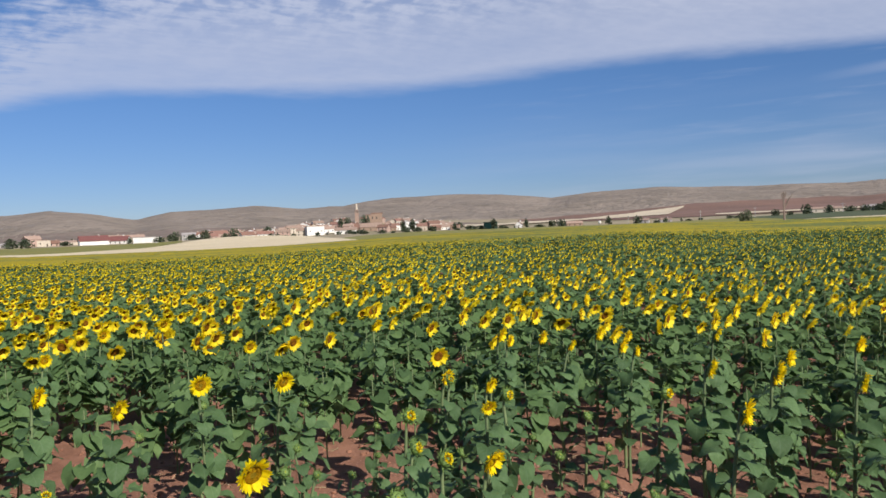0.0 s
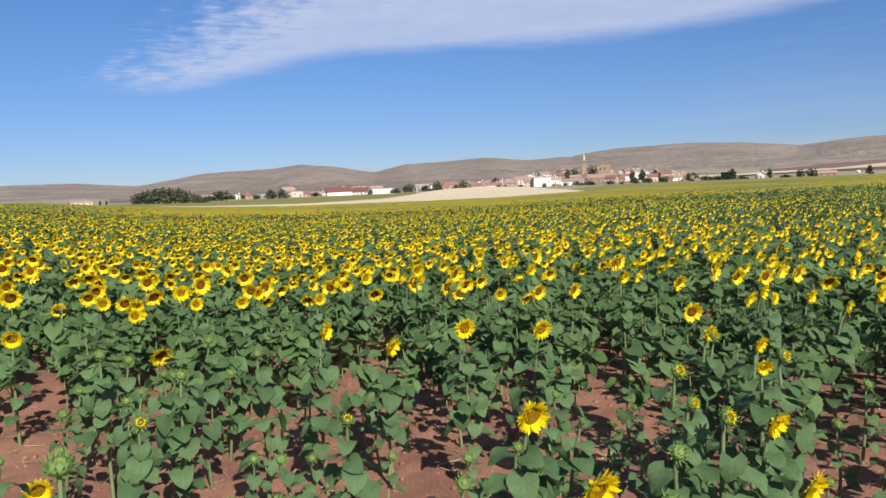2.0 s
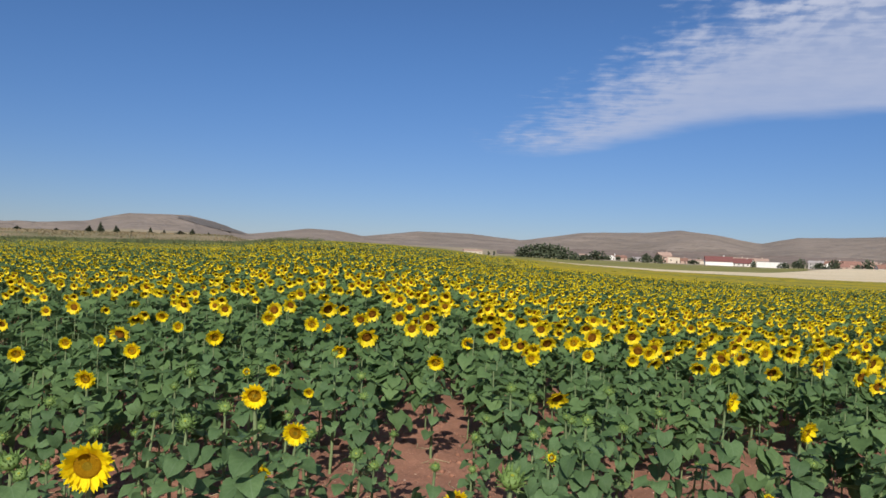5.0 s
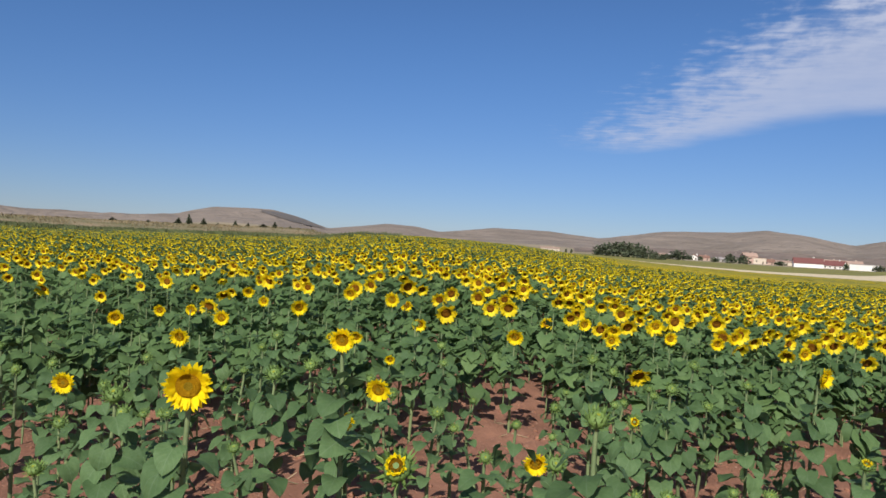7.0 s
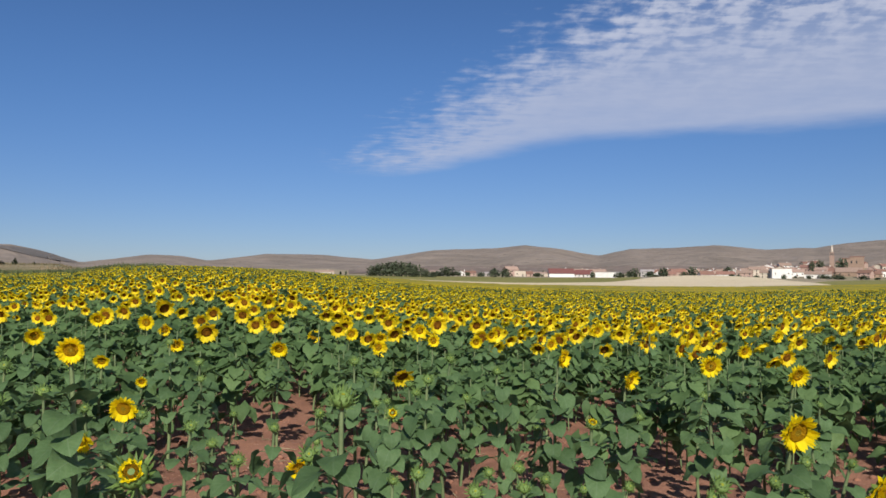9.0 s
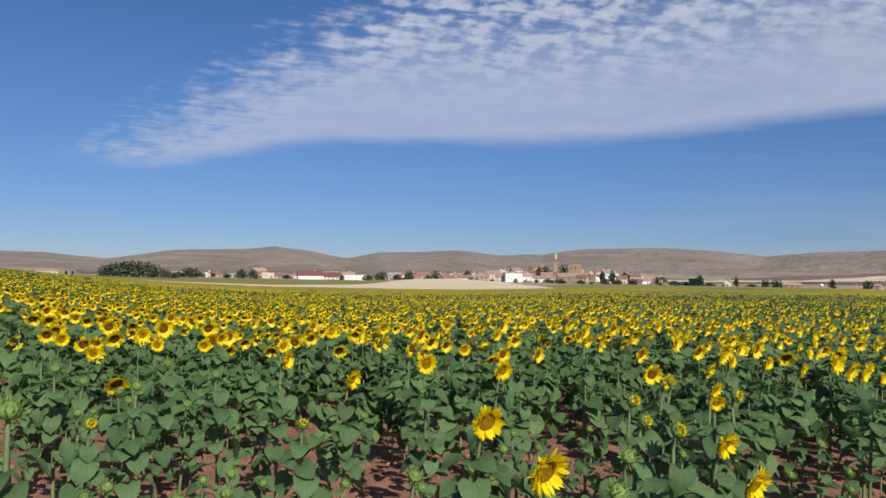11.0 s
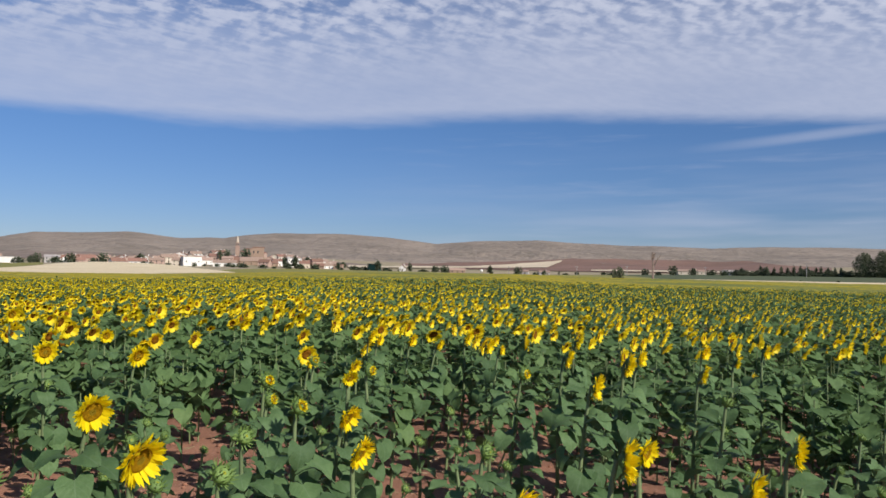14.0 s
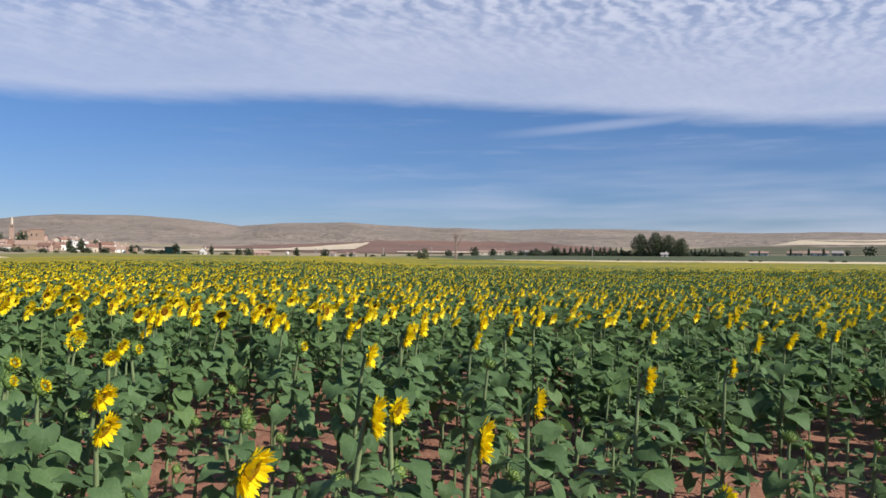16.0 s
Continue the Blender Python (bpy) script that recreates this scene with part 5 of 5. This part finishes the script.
# direction, distance, width, depth, wall, roof, wall colour, roof colour, label, turn, gable, floors, windows, lift
for row in (
    (-26.9, 720, 10, 8, 3.2, 1.6, GREY_WALL, ROOF_GREY, "grey low shed with a sheet roof", 8, False, 1, 2, 0),
    (-25.5, 730, 8, 8, 3.6, 1.8, PLASTER, TILE, WH, -20, True, 1, 2, 0),
    (-24.9, 740, 9, 7, 3.6, 1.6, PINK, TILE, RD, 5, False, 1, 2, 0),
    (-23.6, 735, 13, 7, 3.2, 1.0, GREY_WALL, ROOF_GREY, "grey low shed with a sheet roof", 0, False, 1, 3, 0),
    (-21.9, 740, 12, 9, 8.6, 2.4, PINK, TILE_PALE, "tall pinkish brick house with a shallow tile roof", 12, False, 2, 3, 0),
    (-21.2, 715, 10, 7, 5.0, .3, CREAM, TILE_PALE, "low flat-roofed annexe of pinkish render", 12, False, 1, 2, 0),
    (-20.6, 720, 8, 7, 3.4, 1.8, PINK, TILE, RD, 10, False, 1, 2, 0),
    (-19.7, 740, 19, 8, 4.0, .9, CREAM, TILE_PALE, "long low cream outbuilding", 0, False, 1, 4, 0),
    (-18.2, 690, 22, 12, 4.6, 3.4, PLASTER, TILE_RED, "long white barn under a dark red tile roof", 4, False, 1, 0, 0),
    (-16.55, 720, 16, 10, 3.6, 3.2, PLASTER, TILE_RED, "white house under a dark red tile roof", -12, False, 1, 4, 0),
    (-16.9, 800, 20, 8, 5.5, 1.6, CREAM, TILE_PALE, RD, 3, False, 1, 4, 1.5),
    (-15.6, 810, 18, 8, 5.0, 1.8, CREAM, TILE_PALE, RD, -6, False, 1, 4, 1.5),
    (-14.75, 690, 21, 11, 4.6, .35, PLASTER, ROOF_GREY, "long white flat-roofed farm shed", 0, False, 1, 0, 0),
    (-12.0, 800, 13, 9, 7.5, 1.6, GREY_WALL, ROOF_GREY, "grey two-storey house with a sheet roof", 0, False, 2, 3, 0),
    (-11.25, 790, 9, 8, 4.6, 2.2, PLASTER, TILE, WH, -8, True, 1, 2, 0),
    (-10.5, 800, 13, 8, 4.4, 2.4, PINK, TILE, RD, 0, False, 1, 3, 0),
    (-9.9, 830, 15, 8, 6.0, 2.6, PINK, TILE, RD, 5, False, 1, 3, 1),
    (-8.8, 800, 13, 8, 4.4, 2.2, PINK, TILE_PALE, RD, 0, False, 1, 3, 0),
    (-8.0, 790, 13, 9, 4.0, 2.8, PLASTER, TILE, WH, 12, False, 1, 3, 0),
    (-7.5, 820, 12, 9, 4.5, 2.4, PINK, TILE_PALE, RD, -8, False, 1, 3, 0),
    (-6.7, 780, 16, 9, 4.6, 2.4, PLASTER, TILE, WH, 5, False, 1, 4, 0),
    (-5.45, 770, 14, 9, 6.4, 2.0, PINK, TILE_PALE, "pinkish two-storey house with a faded tile roof", -4, False, 2, 3, 0),
    (-4.7, 830, 14, 9, 7.0, 2.4, CREAM, TILE_PALE, RD, 6, False, 2, 3, 1),
    (-4.1, 765, 9, 9, 7.0, 1.8, CREAM, TILE_PALE, "cream two-storey house beside a white one", -14, False, 2, 2, 0),
    (-3.15, 760, 17, 10, 8.8, .35, PLASTER, TILE_PALE, "bright white two-storey block with a low roof", 0, False, 1, 3, 0),
    (-3.9, 860, 13, 9, 6.6, 2.4, PLASTER, TILE, WH, -6, True, 2, 3, 2),
    (-2.9, 870, 12, 9, 6.2, 2.2, PLASTER, TILE_PALE, WH, 6, False, 2, 3, 2),
    (-2.15, 800, 13, 9, 5.6, 2.2, PLASTER, TILE_PALE, WH, 8, False, 1, 3, 0),
    (-1.5, 830, 12, 9, 5.4, 2.2, PINK, TILE, RD, -8, False, 1, 3, 1),
    (-.85, 770, 22, 10, 5.0, 2.0, PLASTER, TILE_PALE, "long white farmhouse with a faded tile roof", -3, False, 1, 5, 0),
    (-1.25, 860, 8, 8, 6.4, 1.8, PLASTER, TILE, WH, 0, True, 1, 2, 1),
    (.2, 800, 12, 9, 4.6, 2.8, STONE, TILE, RD, 10, False, 1, 2, 0),
    (1.0, 800, 22, 12, 5.2, 3.2, STONE, TILE_PALE, "broad stone barn under a big tile roof", 6, False, 1, 3, 0),
    (1.95, 780, 11, 9, 6.4, 2.2, PINK, TILE, "pink house with a tile roof", -5, False, 2, 3, 0),
    (2.5, 790, 9, 8, 4.4, 2.0, STONE, TILE, RD, 12, False, 1, 2, 0),
    (2.95, 800, 13, 8, 6.6, 1.6, PLASTER, TILE, WH, 0, False, 1, 3, 0),
    (3.5, 860, 10, 8, 5.0, 1.8, PLASTER, TILE_PALE, WH, -10, False, 1, 2, 0),
    (4.0, 800, 14, 9, 8.6, .5, PLASTER, ROOF_GREY, "white modern house under a flat dark roof", 4, False, 2, 5, 0),
    (4.8, 790, 10, 8, 6.0, 2.0, CREAM, TILE, RD, -6, False, 1, 2, 0),
    (5.4, 840, 10, 8, 4.0, 2.0, STONE, TILE, RD, 8, False, 1, 2, 0),
    (6.5, 800, 13, 8, 4.2, 2.0, PLASTER, TILE_PALE, WH, 15, False, 1, 3, 0),
    (5.9, 790, 9, 8, 3.6, 2.0, STONE, TILE, RD, -5, False, 1, 2, 0),
    (7.3, 790, 9, 8, 5.0, .4, STONE, TILE, "brown brick block with a flat roof", 0, False, 1, 2, 0),
    (12.05, 740, 6, 6, 5.2, 2.2, PLASTER, TILE, "small narrow white house", 0, True, 1, 1, 0),
    (16.1, 730, 15, 8, 3.6, 1.6, STONE, TILE_PALE, "low brown farm building", 6, False, 1, 3, 0),
    (21.0, 730, 12, 8, 4.2, 1.0, GREY_WALL, TILE_PALE, "low grey farm shed", 0, False, 1, 2, 0),
    (22.6, 730, 10, 8, 3.8, 1.0, GREY_WALL, TILE_PALE, "low grey farm shed", 0, False, 1, 2, 0),
    (33.0, 740, 24, 9, 4.5, 1.2, CREAM, TILE_PALE, "low cream farm shed behind trees", 0, False, 1, 4, 0),
    (36.0, 700, 20, 9, 4.0, 1.2, CREAM, ROOF_GREY, "low pale farm shed behind trees", 0, False, 1, 4, 0),
    (45.6, 585, 5, 4, 2.6, .9, PLASTER, ROOF_GREY, "small white hut below tall trees", 0, False, 1, 1, 0),
    (51.9, 770, 16, 9, 3.2, 1.3, PLASTER, TILE_PALE, "low white farm building", 0, False, 1, 3, 0),
    (55.4, 780, 22, 9, 3.4, 1.6, PLASTER, TILE_PALE, "low white farm building", 4, False, 1, 4, 0),
    (54.2, 775, 14, 9, 3.2, 1.6, CREAM, TILE_PALE, "low pale farm building", -4, False, 1, 3, 0),
    (56.8, 780, 10, 9, 3.4, 1.6, CREAM, ROOF_GREY, "low pale farm building", 0, False, 1, 2, 0),
    (-35.8, 900, 22, 9, 4.5, 1.2, CREAM, TILE_PALE, "low pale farm shed by the hill", 0, False, 1, 4, 0),
    (-27.2, 900, 24, 9, 4.6, 1.2, CREAM, TILE_PALE, "low pale farm shed by the hill", 0, False, 1, 4, 0),
):
    row = list(row)
    if row[5] > .6:   # steeper roofs over lower walls
        row[4], row[5] = row[4] * .74, row[5] * 1.2
    row[9] += float(rng.uniform(-16, 16))
    house(*row)

q = np.random.RandomState(77)
for k in range(46):
    wall_mat, roof_mat = ((PLASTER, TILE), (PINK, TILE_PALE), (PLASTER, TILE_PALE), (PINK, TILE), (CREAM, TILE), (PLASTER, TILE_PALE))[int(q.randint(6))]
    a, r = -11.5 + 18.5 * (k + q.uniform(-.4, .4)) / 46, float(q.uniform(800, 905))
    house(float(a), r, float(q.uniform(7, 12)), 8.0, float(q.uniform(3.2, 4.8)), float(q.uniform(1.8, 2.8)), wall_mat, roof_mat, "small village house packed between others",
          float(q.uniform(-30, 30)), bool(q.rand() < .35), 1, 2, float(q.uniform(.4, 1.6)))

# green sheet barn, open and dark on one side
x, y, z = at(9.95, 760)
barn = empty("barn", pose(x, y, z, 0, 0, -9.95 - 28), "dark green sheet-metal barn on the plain", "barn")
bm = bmesh.new()
box(bm, -5.5, 5.5, -4, 4, -.5, 6.6)
part("wall", bm, DARK_METAL, barn)
bm = bmesh.new()
box(bm, -5.9, 5.9, -4.4, 4.4, 6.62, 6.95)
part("roof", bm, DARK_METAL, barn)
bm = bmesh.new()
box(bm, -5.62, -5.4, -3.4, 3.4, 0, 5.6)
part("door", bm, BLACK_OPENING, barn, "open dark front")

# church: stone nave, apse, slender tower with belfry and spire
x, y, z = at(0.0, 860)
church = empty("church", pose(x, y, z, 0, 0, 0), "brown stone village church with a slender bell tower", "church")
bm = bmesh.new()
box(bm, 9, 28, -6, 8, -4, 9.2)
box(bm, 16, 28.5, 1, 9, 9.2, 11.0)
part("nave", bm, STONE, church)
bm = bmesh.new()
box(bm, 8.6, 16, -6.4, 8.4, 9.22, 9.8)
box(bm, 15.6, 28.9, .6, 9.4, 11.02, 11.6)
part("roof", bm, TILE, church)
for k in range(3):
    bm = bmesh.new()
    box(bm, 12 + 4.5 * k, 13.2 + 4.5 * k, -6.08, -5.8, 4.5, 7.1)
    part("window", bm, DARK_GLASS, church)
bm = bmesh.new()
box(bm, -2.2, 2.2, -2.4, 2.4, -4, 11.4)
box(bm, -2.5, 2.5, -2.7, 2.7, 11.4, 11.9)
box(bm, -1.8, 1.8, -2.0, 2.0, 11.9, 15.6)
box(bm, -2.1, 2.1, -2.3, 2.3, 15.6, 16.0)
tower = part("tower", bm, TILE_PALE, church, "pinkish stone bell tower with a small spire")
bm = bmesh.new()
bmesh.ops.create_cone(bm, cap_ends=True, segments=8, radius1=1.35, radius2=1.15, depth=3.4, matrix=Matrix.Translation((0, 0, 17.7)))
bmesh.ops.create_cone(bm, cap_ends=True, segments=8, radius1=1.3, radius2=.12, depth=3.8, matrix=Matrix.Translation((0, 0, 21.3)))
part("lantern", bm, CREAM, tower, "pale round lantern with a short spire")
for s in (-1, 1):
    bm = bmesh.new()
    box(bm, s * .75 - .4, s * .75 + .4, -2.06, -1.8, 12.6, 14.8)
    part("belfry_opening", bm, DARK_GLASS, tower)


# ---- poles ----
def utility_pole(az_, r, height):
    ob = empty("utility_pole", Matrix.Translation(at(az_, r)) @ pose(0, 0, 0, 0, 0, -az_), "thin pale concrete utility pole on the plain", "pole", "poles on the plain")
    bm = bmesh.new()
    tube(bm, [Vector((0, 0, -.5)), Vector((0, 0, height * .5)), Vector((0, 0, height))], (.22, .18, .13), 8)
    part("post", bm, POLE_GREY, ob)
    bm = bmesh.new()
    box(bm, -1.1, 1.1, -.08, .08, height - 1.0, height - .8)
    part("crossarm", bm, POLE_GREY, ob)
    for s in (-.95, 0, .95):
        bm = bmesh.new()
        tube(bm, [Vector((s, 0, height - .8)), Vector((s, 0, height - .45))], (.07, .05), 6)
        part("insulator", bm, POLE_GREY, ob)


for a, r, h in ((25.0, 620, 8.0), (28.6, 620, 8.0), (40.5, 560, 8.5), (34.0, 600, 7), (20.0, 640, 7)):
    utility_pole(a, r, h)

# white water tank
tank = empty("water_tank", Matrix.Translation(at(17.95, 690)), "small white round water tank on short legs", "tank")
bm = bmesh.new()
bmesh.ops.create_uvsphere(bm, u_segments=16, v_segments=10, radius=1.5, matrix=Matrix.Translation((0, 0, 2.6)) @ Matrix.Diagonal((1, 1, .9, 1)))
part("vessel", bm, PLASTER, tank)
for k in range(3):
    bm = bmesh.new()
    a = 2.1 * k
    tube(bm, [Vector((math.cos(a), math.sin(a), -.2)), Vector((math.cos(a), math.sin(a), 1.9))], (.1, .1), 6)
    part("leg", bm, POLE_GREY, tank)
